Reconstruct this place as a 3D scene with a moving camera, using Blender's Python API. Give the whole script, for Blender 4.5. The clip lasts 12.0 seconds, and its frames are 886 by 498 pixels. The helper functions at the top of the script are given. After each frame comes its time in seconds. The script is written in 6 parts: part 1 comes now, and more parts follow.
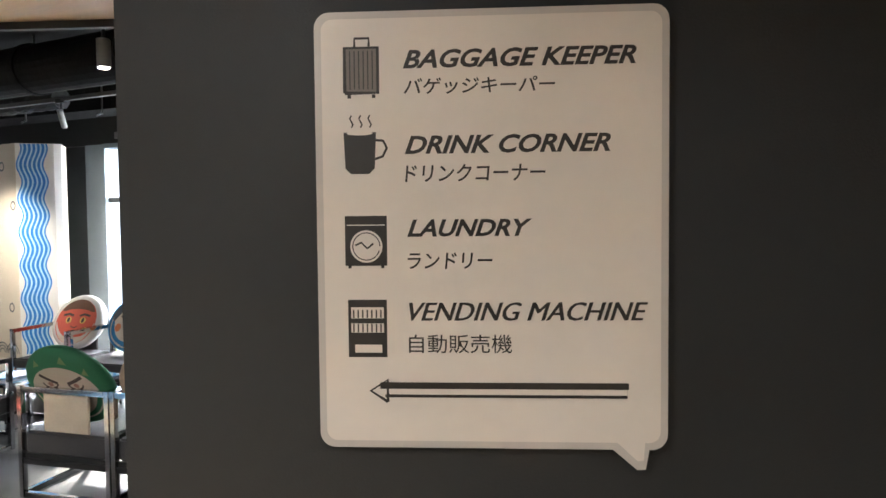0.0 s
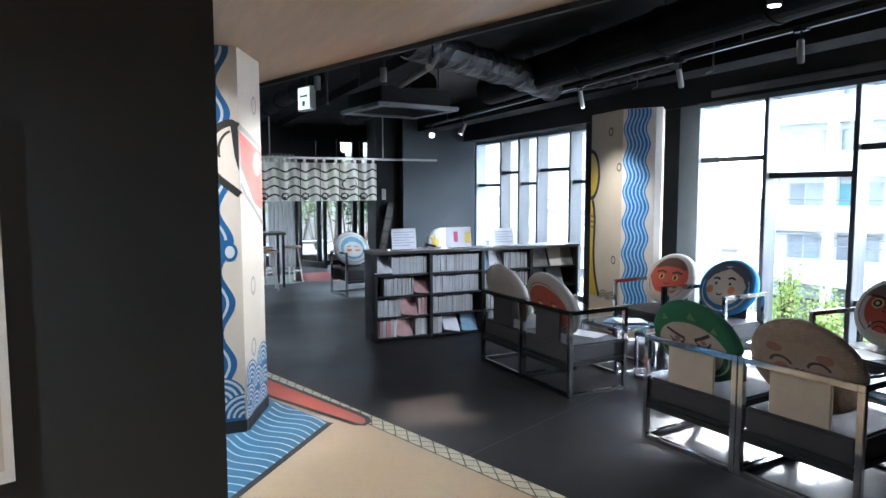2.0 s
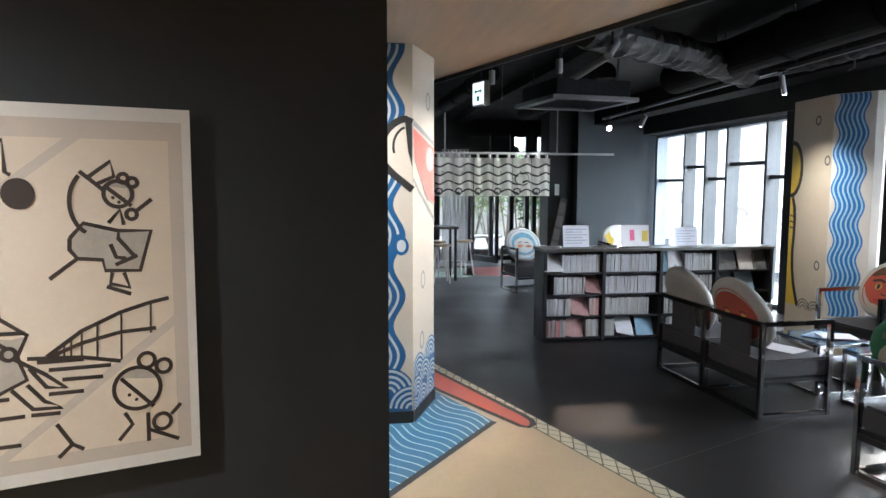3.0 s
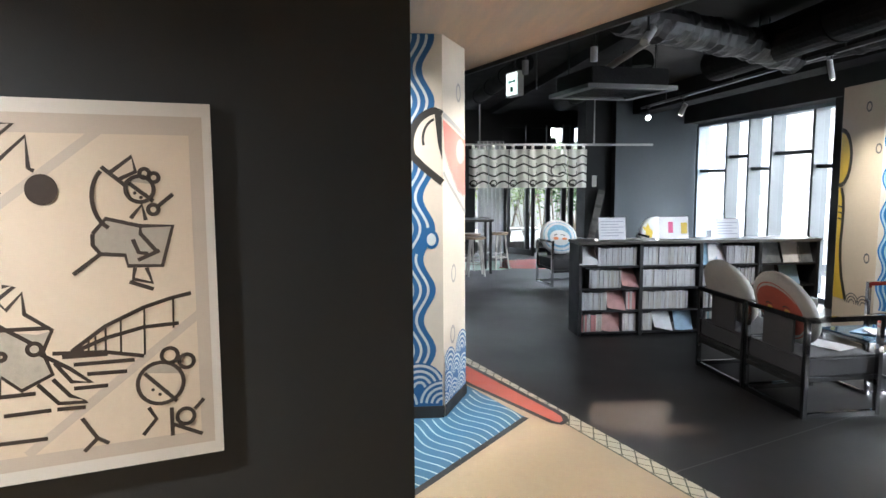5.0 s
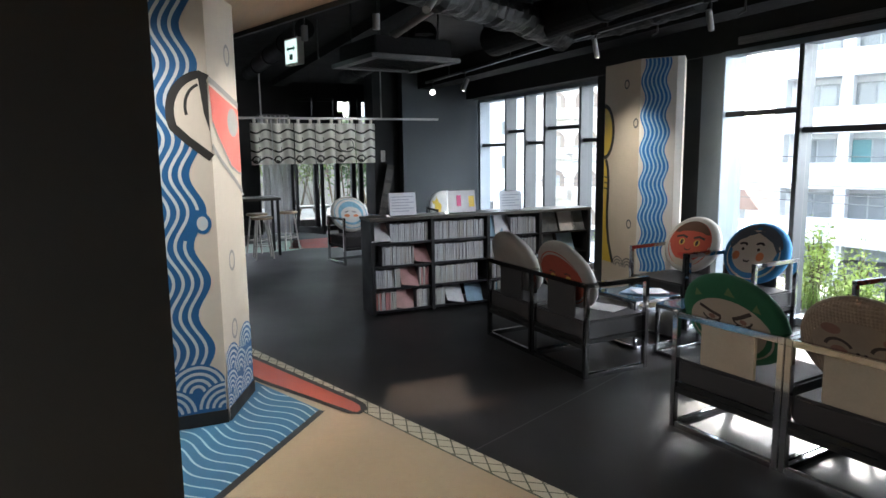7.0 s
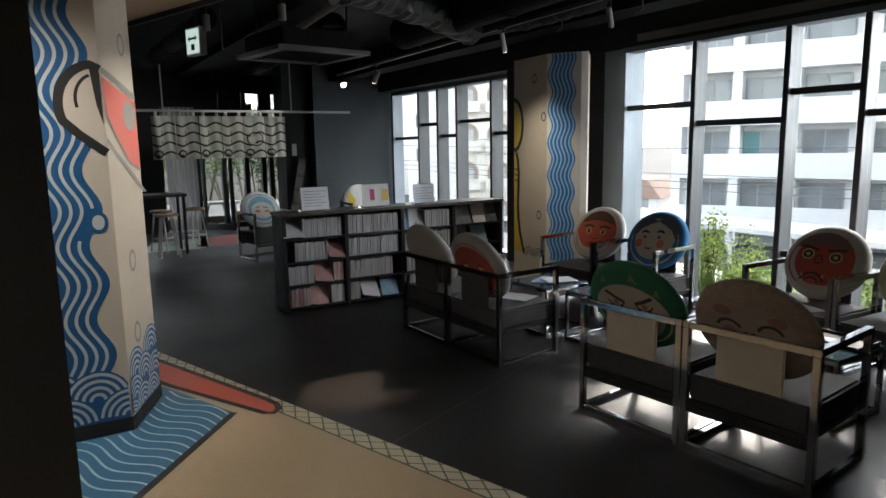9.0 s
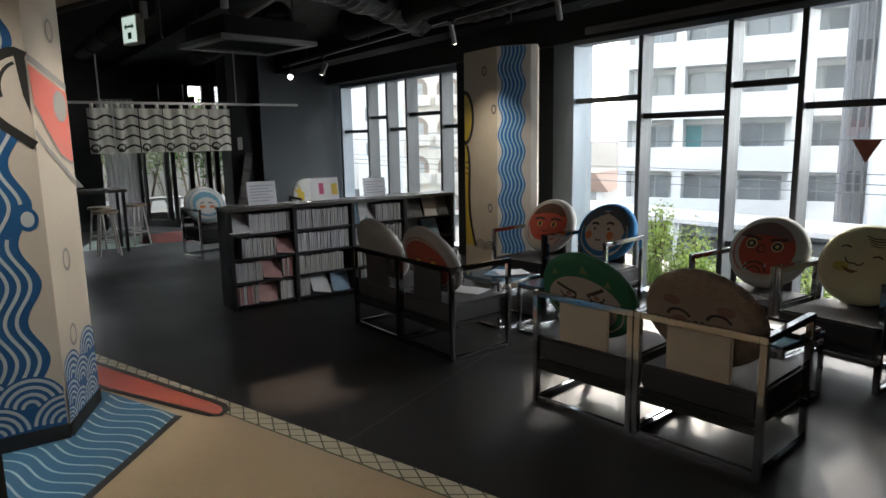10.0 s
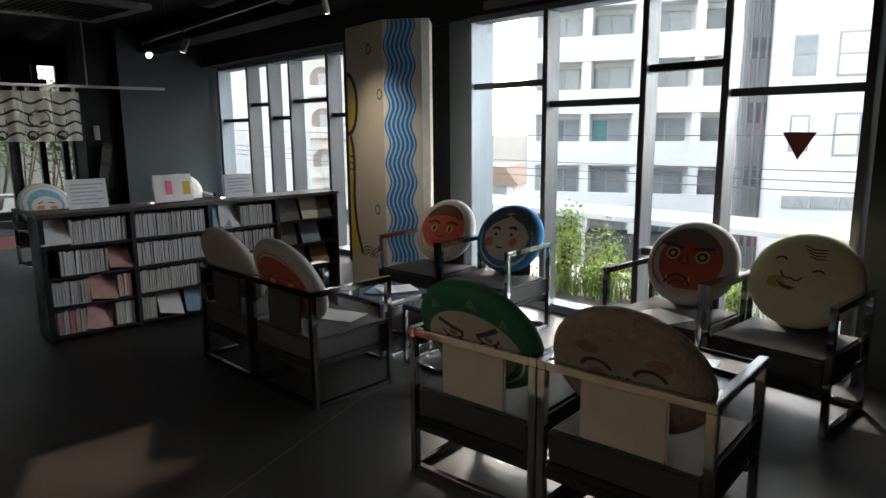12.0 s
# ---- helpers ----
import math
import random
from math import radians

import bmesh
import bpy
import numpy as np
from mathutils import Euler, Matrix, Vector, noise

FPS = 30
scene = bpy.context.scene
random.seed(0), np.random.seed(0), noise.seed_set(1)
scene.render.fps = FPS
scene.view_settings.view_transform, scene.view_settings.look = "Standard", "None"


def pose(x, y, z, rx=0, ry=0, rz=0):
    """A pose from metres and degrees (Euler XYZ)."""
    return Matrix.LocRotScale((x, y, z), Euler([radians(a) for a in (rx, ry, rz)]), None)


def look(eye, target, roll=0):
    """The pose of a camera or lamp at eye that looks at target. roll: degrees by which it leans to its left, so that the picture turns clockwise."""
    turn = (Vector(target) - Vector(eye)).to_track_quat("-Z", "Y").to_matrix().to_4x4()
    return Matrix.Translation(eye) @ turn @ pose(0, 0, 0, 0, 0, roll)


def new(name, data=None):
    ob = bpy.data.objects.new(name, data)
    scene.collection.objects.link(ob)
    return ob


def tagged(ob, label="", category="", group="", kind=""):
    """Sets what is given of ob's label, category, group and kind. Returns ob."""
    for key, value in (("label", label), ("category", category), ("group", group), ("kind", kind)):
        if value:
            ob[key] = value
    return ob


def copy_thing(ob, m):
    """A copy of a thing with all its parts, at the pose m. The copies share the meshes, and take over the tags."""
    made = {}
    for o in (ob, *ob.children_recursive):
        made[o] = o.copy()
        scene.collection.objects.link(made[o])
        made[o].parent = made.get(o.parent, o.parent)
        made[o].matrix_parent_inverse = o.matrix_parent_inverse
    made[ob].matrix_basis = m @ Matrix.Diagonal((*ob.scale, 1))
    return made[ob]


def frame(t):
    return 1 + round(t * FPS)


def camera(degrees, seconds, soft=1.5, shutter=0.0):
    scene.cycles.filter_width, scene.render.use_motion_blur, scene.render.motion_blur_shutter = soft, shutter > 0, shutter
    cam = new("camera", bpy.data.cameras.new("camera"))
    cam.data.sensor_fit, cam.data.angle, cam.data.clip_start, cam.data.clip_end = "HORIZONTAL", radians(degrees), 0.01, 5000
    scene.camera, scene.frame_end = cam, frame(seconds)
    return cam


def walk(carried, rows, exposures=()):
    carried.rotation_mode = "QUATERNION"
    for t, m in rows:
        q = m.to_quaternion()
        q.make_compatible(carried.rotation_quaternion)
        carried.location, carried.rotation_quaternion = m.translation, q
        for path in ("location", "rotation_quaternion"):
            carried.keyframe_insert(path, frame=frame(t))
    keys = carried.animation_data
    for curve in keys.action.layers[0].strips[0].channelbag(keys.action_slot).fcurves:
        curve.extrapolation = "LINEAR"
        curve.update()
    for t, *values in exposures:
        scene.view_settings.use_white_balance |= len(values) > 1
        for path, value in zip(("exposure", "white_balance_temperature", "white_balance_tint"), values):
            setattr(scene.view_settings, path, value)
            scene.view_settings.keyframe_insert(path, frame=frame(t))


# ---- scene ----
cam = camera(67.84, 12.0)
ROWS = [
    (0.0, 0.0104, -0.0108, 1.6260, 21.761, -2.316, 0.549),
    (0.5, -0.0703, -0.0040, 1.6032, 31.395, -3.252, 0.494),
    (1.0, -0.2578, -0.0639, 1.5932, 41.202, -4.201, 0.605),
    (1.5, -0.4388, -0.1620, 1.5818, 53.655, -4.639, 0.253),
    (2.0, -0.5730, -0.1751, 1.5752, 66.057, -5.007, 0.082),
    (2.5, -0.6436, -0.1185, 1.5840, 77.017, -5.324, 0.090),
    (3.0, -0.6894, -0.1213, 1.5797, 81.010, -5.452, -0.147),
    (3.5, -0.7067, -0.1259, 1.5795, 83.005, -5.491, -0.114),
    (3.7, -0.7177, -0.1338, 1.5879, 83.738, -5.692, -0.319),
    (5.3, -0.7524, -0.0354, 1.5752, 84.196, -6.186, 0.376),
    (5.5, -0.8128, -0.0136, 1.5559, 81.443, -6.566, 0.125),
    (6.0, -0.9413, 0.0192, 1.5662, 74.242, -7.428, 0.501),
    (6.5, -1.0284, 0.0036, 1.5784, 68.674, -8.082, 0.660),
    (7.0, -1.0283, 0.0422, 1.5667, 66.306, -8.318, 0.759),
    (9.0, -1.0132, 0.0612, 1.5696, 58.980, -9.029, 0.998),
    (9.5, -1.0258, 0.0589, 1.5646, 56.834, -9.290, 0.959),
    (10.0, -1.0612, 0.0901, 1.5581, 54.708, -9.610, 1.052),
    (10.5, -1.1570, 0.2259, 1.5295, 52.670, -9.900, 0.957),
    (11.0, -1.2783, 0.4570, 1.5434, 50.437, -10.048, 0.734),
    (11.5, -1.4972, 0.6628, 1.5415, 48.385, -10.270, 0.635),
    (12.0, -1.6597, 0.8858, 1.5264, 47.258, -10.297, 0.503),
]
walk(cam, [(t, pose(x, y, z, 90 + pitch, roll, yaw)) for t, x, y, z, yaw, pitch, roll in ROWS],
     exposures=[(0, 4.95, 6100, 10), (0.5, 4.9, 5900, 10), (1.0, 4.55, 5500, 10), (1.5, 4.3, 5450, 10), (2.0, 4.0, 5500, 10), (2.5, 3.9, 5600, 10), (3.5, 4.0, 6100, 10),
                (5.5, 4.25, 6050, 10), (6.5, 3.95, 6050, 10), (7.2, 3.1, 6150, 10), (9.0, 2.52, 6500, 10), (12.0, 2.45, 6600, 10)])
# ---- end of walk ----
# World, sun and lamps -------------------------------------------------------
SUN_ELEV, SUN_AZ = 30.0, -37.0
world = bpy.data.worlds.new("world")
scene.world = world
world.use_nodes = True
wn = world.node_tree
sky = wn.nodes.new("ShaderNodeTexSky")
sky.sky_type, sky.sun_disc = "NISHITA", False
sky.sun_elevation, sky.sun_rotation = radians(SUN_ELEV), radians(SUN_AZ)
haze = wn.nodes.new("ShaderNodeHueSaturation")      # thin spring haze: a paler blue
haze.inputs["Saturation"].default_value = 0.4
wn.links.new(sky.outputs[0], haze.inputs["Color"])
wn.links.new(haze.outputs[0], wn.nodes["Background"].inputs[0])
wn.nodes["Background"].inputs[1].default_value = 0.15
sun_data = bpy.data.lights.new("sun", "SUN")
sun_data.energy, sun_data.angle, sun_data.color = 0.55, radians(4.0), (1.0, 0.90, 0.78)
sun = new("sun", sun_data)
sun.matrix_world = look((30 * math.sin(radians(SUN_AZ)) * math.cos(radians(SUN_ELEV)), 30 * math.cos(radians(SUN_AZ)) * math.cos(radians(SUN_ELEV)), 30 * math.sin(radians(SUN_ELEV))), (0, 0, 0))


def area_lamp(name, eye, target, w, h, watts, color):
    d = bpy.data.lights.new(name, "AREA")
    d.shape, d.size, d.size_y, d.energy, d.color = "RECTANGLE", w, h, watts, color
    ob = new(name, d)
    ob.matrix_world = look(eye, target)
    return ob


def spot_lamp(name, eye, target, watts, color, cone=70, blend=0.6, radius=0.04):
    d = bpy.data.lights.new(name, "SPOT")
    d.energy, d.color, d.spot_size, d.spot_blend, d.shadow_soft_size = watts, color, radians(cone), blend, radius
    ob = new(name, d)
    ob.matrix_world = look(eye, target)
    return ob


# skylight that falls in through the windows from above the street
area_lamp("window_light", (-5.0, 14.0, 10.2), (-5.0, 3.0, 1.2), 22.0, 7.6, 1000, (0.92, 0.965, 1.0))
# unseen low panel beside the window, added to brighten column and bookcase
area_lamp("window_light", (-1.0, 8.6, 2.7), (-5.2, 0.6, 1.2), 2.8, 3.0, 55, (0.94, 0.97, 1.0))
area_lamp("window_light", (-16.3, 0.4, 3.3), (-12.0, 0.8, 0.3), 2.0, 1.2, 80, (0.90, 0.95, 1.0))
# downlights in the lowered entrance ceiling and the lounge's spots
WARM = (1.0, 0.96, 0.91)
DOWNLIGHTS = [(-0.70, -0.45, 1.7, 176, 0.3), (-1.75, -1.9, 29, 160, 0.8), (-4.25, -0.25, 15, 160, 0.8), (1.0, -0.2, 2.2, 160, 0.8)]
for dx, dy, watts, cone, blend in DOWNLIGHTS:
    spot_lamp("downlight_lamp", (dx, dy, 2.465), (dx, dy, 0), watts, WARM, cone, blend, 0.05)
# added lamp for the warm floor patch, whose real source is not known
spot_lamp("floor_patch_lamp", (-5.12, 1.71, 2.42), (-4.98, 1.66, 0.0), 75, (1.0, 0.72, 0.52), 27, 0.9, 0.002)
spot_lamp("column_spot_lamp", (-5.08, 1.62, 2.45), (-5.22, 0.45, 1.0), 12, (1.0, 0.93, 0.84), 75, 0.9, 0.03)
spot_lamp("spot_lamp", (-6.09, 3.72, 2.40), (-6.50, 4.45, 0.9), 8, (1.0, 0.9, 0.75), 75, 1.0)
spot_lamp("spot_lamp", (-9.03, 3.80, 2.40), (-11.4, 2.2, 1.5), 13, WARM, 60, 0.9)
spot_lamp("spot_lamp", (-10.2, 3.95, 2.46), (-6.0, 2.4, 1.0), 5, WARM, 80, 0.7)

# Materials ------------------------------------------------------------------
MATS = {}


def mat(name, color, rough=0.5, metal=0.0, var=0.12, scale=6.0, bump=0.0, bump_scale=60.0, spec=0.5, detail=4.0, streak=None, random_piece=0.0, rvar=0.07):
    """A painted, woven or metal surface: two scales of uneven colour, roughness and fine relief."""
    if name in MATS:
        return MATS[name]
    m = bpy.data.materials.new(name)
    m.use_nodes = True
    nt = m.node_tree
    b = nt.nodes["Principled BSDF"]
    tc = nt.nodes.new("ShaderNodeTexCoord")
    src = tc.outputs["Object"]
    if streak:
        mp = nt.nodes.new("ShaderNodeMapping")
        mp.inputs["Scale"].default_value = streak
        nt.links.new(src, mp.inputs[0])
        src = mp.outputs[0]
    n1 = nt.nodes.new("ShaderNodeTexNoise")
    n1.inputs["Scale"].default_value, n1.inputs["Detail"].default_value = scale, detail
    nt.links.new(src, n1.inputs["Vector"])
    n2 = nt.nodes.new("ShaderNodeTexNoise")
    n2.inputs["Scale"].default_value, n2.inputs["Detail"].default_value = scale * 11, 3
    nt.links.new(src, n2.inputs["Vector"])
    add = nt.nodes.new("ShaderNodeMath")
    add.operation = "MULTIPLY_ADD"
    add.inputs[1].default_value = 0.45
    nt.links.new(n2.outputs[0], add.inputs[0])
    nt.links.new(n1.outputs[0], add.inputs[2])
    last = add.outputs[0]
    if random_piece:
        oi = nt.nodes.new("ShaderNodeObjectInfo")
        ad2 = nt.nodes.new("ShaderNodeMath")
        ad2.operation = "MULTIPLY_ADD"
        ad2.inputs[1].default_value = random_piece
        nt.links.new(oi.outputs["Random"], ad2.inputs[0])
        nt.links.new(last, ad2.inputs[2])
        last = ad2.outputs[0]
    ramp = nt.nodes.new("ShaderNodeMapRange")
    ramp.inputs["From Min"].default_value, ramp.inputs["From Max"].default_value = 0.45, 1.0 + random_piece
    ramp.inputs["To Min"].default_value, ramp.inputs["To Max"].default_value = 1 - var, 1 + var
    nt.links.new(last, ramp.inputs["Value"])
    hs = nt.nodes.new("ShaderNodeHueSaturation")
    hs.inputs["Color"].default_value = (*color, 1)
    nt.links.new(ramp.outputs[0], hs.inputs["Value"])
    nt.links.new(hs.outputs[0], b.inputs["Base Color"])
    rr = nt.nodes.new("ShaderNodeMapRange")
    rr.inputs["From Min"].default_value, rr.inputs["From Max"].default_value = 0.3, 0.7
    rr.inputs["To Min"].default_value, rr.inputs["To Max"].default_value = max(rough - rvar, 0.02), min(rough + rvar, 1)
    nt.links.new(n1.outputs[0], rr.inputs["Value"])
    nt.links.new(rr.outputs[0], b.inputs["Roughness"])
    b.inputs["Metallic"].default_value = metal
    b.inputs["Specular IOR Level"].default_value = spec
    if bump:
        n3 = nt.nodes.new("ShaderNodeTexNoise")
        n3.inputs["Scale"].default_value, n3.inputs["Detail"].default_value = bump_scale, 4
        nt.links.new(src, n3.inputs["Vector"])
        bp = nt.nodes.new("ShaderNodeBump")
        bp.inputs["Strength"].default_value, bp.inputs["Distance"].default_value = bump, 0.01
        nt.links.new(n3.outputs[0], bp.inputs["Height"])
        nt.links.new(bp.outputs[0], b.inputs["Normal"])
    MATS[name] = m
    return m


def glow(name, color, strength):
    if name in MATS:
        return MATS[name]
    m = bpy.data.materials.new(name)
    m.use_nodes = True
    b = m.node_tree.nodes["Principled BSDF"]
    b.inputs["Base Color"].default_value = (*color, 1)
    b.inputs["Emission Color"].default_value = (*color, 1)
    b.inputs["Emission Strength"].default_value = strength
    MATS[name] = m
    return m


def clear(name, color=(1, 1, 1), rough=0.0, ior=1.45):
    if name in MATS:
        return MATS[name]
    m = bpy.data.materials.new(name)
    m.use_nodes = True
    b = m.node_tree.nodes["Principled BSDF"]
    b.inputs["Base Color"].default_value = (*color, 1)
    b.inputs["Roughness"].default_value, b.inputs["IOR"].default_value = rough, ior
    b.inputs["Transmission Weight"].default_value = 1.0
    MATS[name] = m
    return m


BLACK_WALL = mat("black_wall_paint", (0.017, 0.0192, 0.0202), 0.6, var=0.12, scale=2.5, bump=0.12, bump_scale=180)
GREY_WALL = mat("grey_wall_paint", (0.060, 0.071, 0.080), 0.6, var=0.08, scale=2, bump=0.1, bump_scale=150)
DARK_FLOOR = mat("dark_floor", (0.0125, 0.0117, 0.0111), 0.46, var=0.22, scale=1.3, bump=0.03, bump_scale=90, detail=6, spec=0.30, rvar=0.05)
BEIGE_FLOOR = mat("beige_floor", (0.47, 0.355, 0.215), 0.42, var=0.06, scale=2.2, bump=0.03, bump_scale=120)
CEIL_WOOD = mat("ceiling_wood", (0.64, 0.46, 0.30), 0.42, var=0.14, scale=2.0, streak=(1, 9, 9))
CEIL_BLACK = mat("ceiling_black", (0.008, 0.008, 0.0085), 0.85, var=0.3, scale=3, bump=0.3, bump_scale=40, spec=0.2)
BLUE = mat("blue_paint", (0.017, 0.105, 0.255), 0.5, var=0.08, scale=5)
FLOOR_BLUE = mat("floor_blue", (0.045, 0.155, 0.265), 0.45, var=0.08, scale=4)
CREAM = mat("cream_paint", (0.62, 0.545, 0.44), 0.6, var=0.05, scale=3, bump=0.06, bump_scale=200)
WHITE = mat("white_paint", (0.78, 0.76, 0.72), 0.5, var=0.04, scale=4)
LINE_WHITE = mat("white_line", (0.54, 0.57, 0.57), 0.5, var=0.05, scale=6)
INK = mat("ink_black", (0.025, 0.023, 0.02), 0.5, var=0.15, scale=8)
RED = mat("red_paint", (0.50, 0.10, 0.06), 0.45, var=0.08, scale=5)
YELLOW = mat("yellow_paint", (0.70, 0.50, 0.06), 0.5, var=0.08, scale=5)
CHROME = mat("polished_steel", (0.50, 0.50, 0.51), 0.07, 1.0, var=0.02, scale=0.5)
SEAT_GREY = mat("seat_cloth", (0.042, 0.040, 0.041), 0.85, var=0.12, scale=8, bump=0.35, bump_scale=400)
FRAME_DARK = mat("window_frame_dark", (0.035, 0.037, 0.04), 0.4, 0.5, var=0.1, scale=5)
FRAME_GREY = mat("window_frame_grey", (0.22, 0.255, 0.29), 0.4, 0.3, var=0.06, scale=5)
FRAME_MID = mat("window_frame_mid", (0.085, 0.09, 0.095), 0.4, 0.4, var=0.08, scale=5)
SHELF_BLACK = mat("shelf_black", (0.012, 0.012, 0.013), 0.5, var=0.15, scale=5, spec=0.3)
GLASS = clear("window_glass", (0.97, 0.99, 0.98))


# Mesh helpers ---------------------------------------------------------------
def add_box(bm, c, s, m=None):
    """A box of centre c and size s; m turns it."""
    t = Matrix.Translation(c)
    if m is not None:
        t = t @ m
    return bmesh.ops.create_cube(bm, size=1, matrix=t @ Matrix.Diagonal((*s, 1)))["verts"]


def add_rod(bm, a, b, r, n=12, r2=None):
    a, b = Vector(a), Vector(b)
    d = b - a
    t = Matrix.Translation((a + b) / 2) @ d.to_track_quat("Z", "Y").to_matrix().to_4x4()
    return bmesh.ops.create_cone(bm, cap_ends=True, segments=n, radius1=r, radius2=r if r2 is None else r2, depth=d.length, matrix=t)["verts"]


def add_prism(bm, pts, z0, z1):
    """An upright prism over the plan outline pts (counter-clockwise)."""
    lo = [bm.verts.new((x, y, z0)) for x, y in pts]
    hi = [bm.verts.new((x, y, z1)) for x, y in pts]
    n = len(pts)
    bm.faces.new(hi)
    bm.faces.new(lo[::-1])
    for i in range(n):
        j = (i + 1) % n
        bm.faces.new((lo[i], lo[j], hi[j], hi[i]))


def finish(bm, name, material, smooth=False, bevel=0.0):
    if bevel:
        es = [e for e in bm.edges if e.is_manifold and e.calc_face_angle(0) > 0.6]
        bmesh.ops.bevel(bm, geom=es, offset=bevel, segments=2, affect="EDGES", clamp_overlap=True)
    me = bpy.data.meshes.new(name)
    bm.normal_update()
    bm.to_mesh(me)
    bm.free()
    if smooth:
        for p in me.polygons:
            p.use_smooth = True
    me.materials.append(material)
    return me


def part(name, bm, material, parent, label="", smooth=False, bevel=0.0, m=None):
    ob = new(name, finish(bm, name, material, smooth, bevel))
    ob.parent = parent
    if m is not None:
        ob.matrix_basis = m
    if label:
        tagged(ob, label)
    return ob


def thing(name, label, category, m=None, group="", kind=""):
    ob = new(name)
    ob.empty_display_size = 0.1
    if m is not None:
        ob.matrix_basis = m
    return tagged(ob, label, category, group, kind)


def solid(name, bm, material, label, category, kind="", group="", smooth=False, bevel=0.0, m=None):
    ob = new(name, finish(bm, name, material, smooth, bevel))
    if m is not None:
        ob.matrix_basis = m
    return tagged(ob, label, category, group, kind)


def box_ob(name, lo, hi, material, label, category, kind="structure", bevel=0.0):
    bm = bmesh.new()
    add_box(bm, [(a + b) / 2 for a, b in zip(lo, hi)], [b - a for a, b in zip(lo, hi)])
    return solid(name, bm, material, label, category, kind, bevel=bevel)


def ribbon(bm, pts, w, to3, thick=0.0015, closed=False):
    """A painted stroke of width w along 2D points; to3 maps (u, v, h) into space."""
    n = len(pts)
    L, R = [], []
    for i, p in enumerate(pts):
        a = pts[(i - 1) % n] if closed or i > 0 else p
        b = pts[(i + 1) % n] if closed or i < n - 1 else p
        dx, dy = b[0] - a[0], b[1] - a[1]
        l = math.hypot(dx, dy) or 1
        nx, ny = -dy / l * w / 2, dx / l * w / 2
        L.append(bm.verts.new(to3(p[0] + nx, p[1] + ny, thick)))
        R.append(bm.verts.new(to3(p[0] - nx, p[1] - ny, thick)))
    for i in range(n if closed else n - 1):
        j = (i + 1) % n
        bm.faces.new((R[i], R[j], L[j], L[i]))


def patch(bm, pts, to3, h=0.001):
    """A painted flat patch with the outline pts."""
    bm.faces.new([bm.verts.new(to3(u, v, h)) for u, v in pts])


def ellipse(cx, cy, rx, ry, n=28, a0=0.0, a1=2 * math.pi, tilt=0.0):
    out = []
    full = abs(a1 - a0 - 2 * math.pi) < 1e-6
    for i in range(n if full else n + 1):
        a = a0 + (a1 - a0) * i / n
        x, y = rx * math.cos(a), ry * math.sin(a)
        out.append((cx + x * math.cos(tilt) - y * math.sin(tilt), cy + x * math.sin(tilt) + y * math.cos(tilt)))
    return out


# Plan -----------------------------------------------------------------------
CA = radians(18.4)                      # the entrance part lies turned against the lounge
CU = Vector((math.cos(CA), math.sin(CA), 0))
CN = Vector((-math.sin(CA), math.cos(CA), 0))
ASKEW = pose(0, 0, 0, 0, 0, 18.4)
ROPE = Vector((-6.4, 0.70, 0))           # a point of the seam between pale and dark floor
WIN_Y, LWIN_Y = 5.30, 5.55
CEIL_LOW, CEIL_HIGH, HEAD = 2.48, 2.98, 2.50
SIGN_P = Vector((-0.712, 1.131, 0))


def seam(s, d=0.0):
    """A plan point s metres along the seam and d metres beyond it, on the lounge side."""
    p = ROPE + CU * s + CN * d
    return p.x, p.y


# floors
bm = bmesh.new()
add_box(bm, (-6.5, 2.0, -0.06), (21, 10, 0.12))
solid("floor", bm, DARK_FLOOR, "dark grey polished concrete lounge floor", "floor", "structure")
bm = bmesh.new()
add_prism(bm, [seam(-0.9, -6), seam(12, -6), seam(12, 0), seam(-0.9, 0)], 0.0, 0.004)
solid("floor_entrance", bm, BEIGE_FLOOR, "pale beige smooth entrance floor", "floor", "structure")

# ceilings
box_ob("ceiling", (-17, -3, CEIL_HIGH), (4, 7, CEIL_HIGH + 0.2), CEIL_BLACK, "black painted bare concrete ceiling", "ceiling")
bm = bmesh.new()
add_prism(bm, [seam(-0.6, -6), seam(12, -6), seam(12, -0.02), seam(-0.6, -0.02)], CEIL_LOW, CEIL_LOW + 0.1)
solid("ceiling_entrance", bm, CEIL_WOOD, "lowered pale wood veneer ceiling", "ceiling", "structure")

# walls of the entrance
bm = bmesh.new()
add_box(bm, (1.592, 0.08, 1.45), (4.016, 0.16, 2.9))
solid("wall_sign", bm, BLACK_WALL, "matt black painted partition wall", "wall", "structure",
      m=Matrix.Translation(SIGN_P) @ ASKEW)
bm = bmesh.new()
add_box(bm, (-0.08, -2.0, 1.45), (0.16, 4.0, 2.9))
solid("wall_poster", bm, BLACK_WALL, "matt black painted partition wall", "wall", "structure",
      m=Matrix.Translation((-3.198, 0.064, 0)) @ ASKEW)

# outer walls that close the place
box_ob("wall_back", (-17, -3.2, 0), (4, -3.0, CEIL_HIGH), BLACK_WALL, "matt black painted wall", "wall")
box_ob("wall_east", (3.8, -3.0, 0), (4.0, 7.0, CEIL_HIGH), BLACK_WALL, "matt black painted wall", "wall")


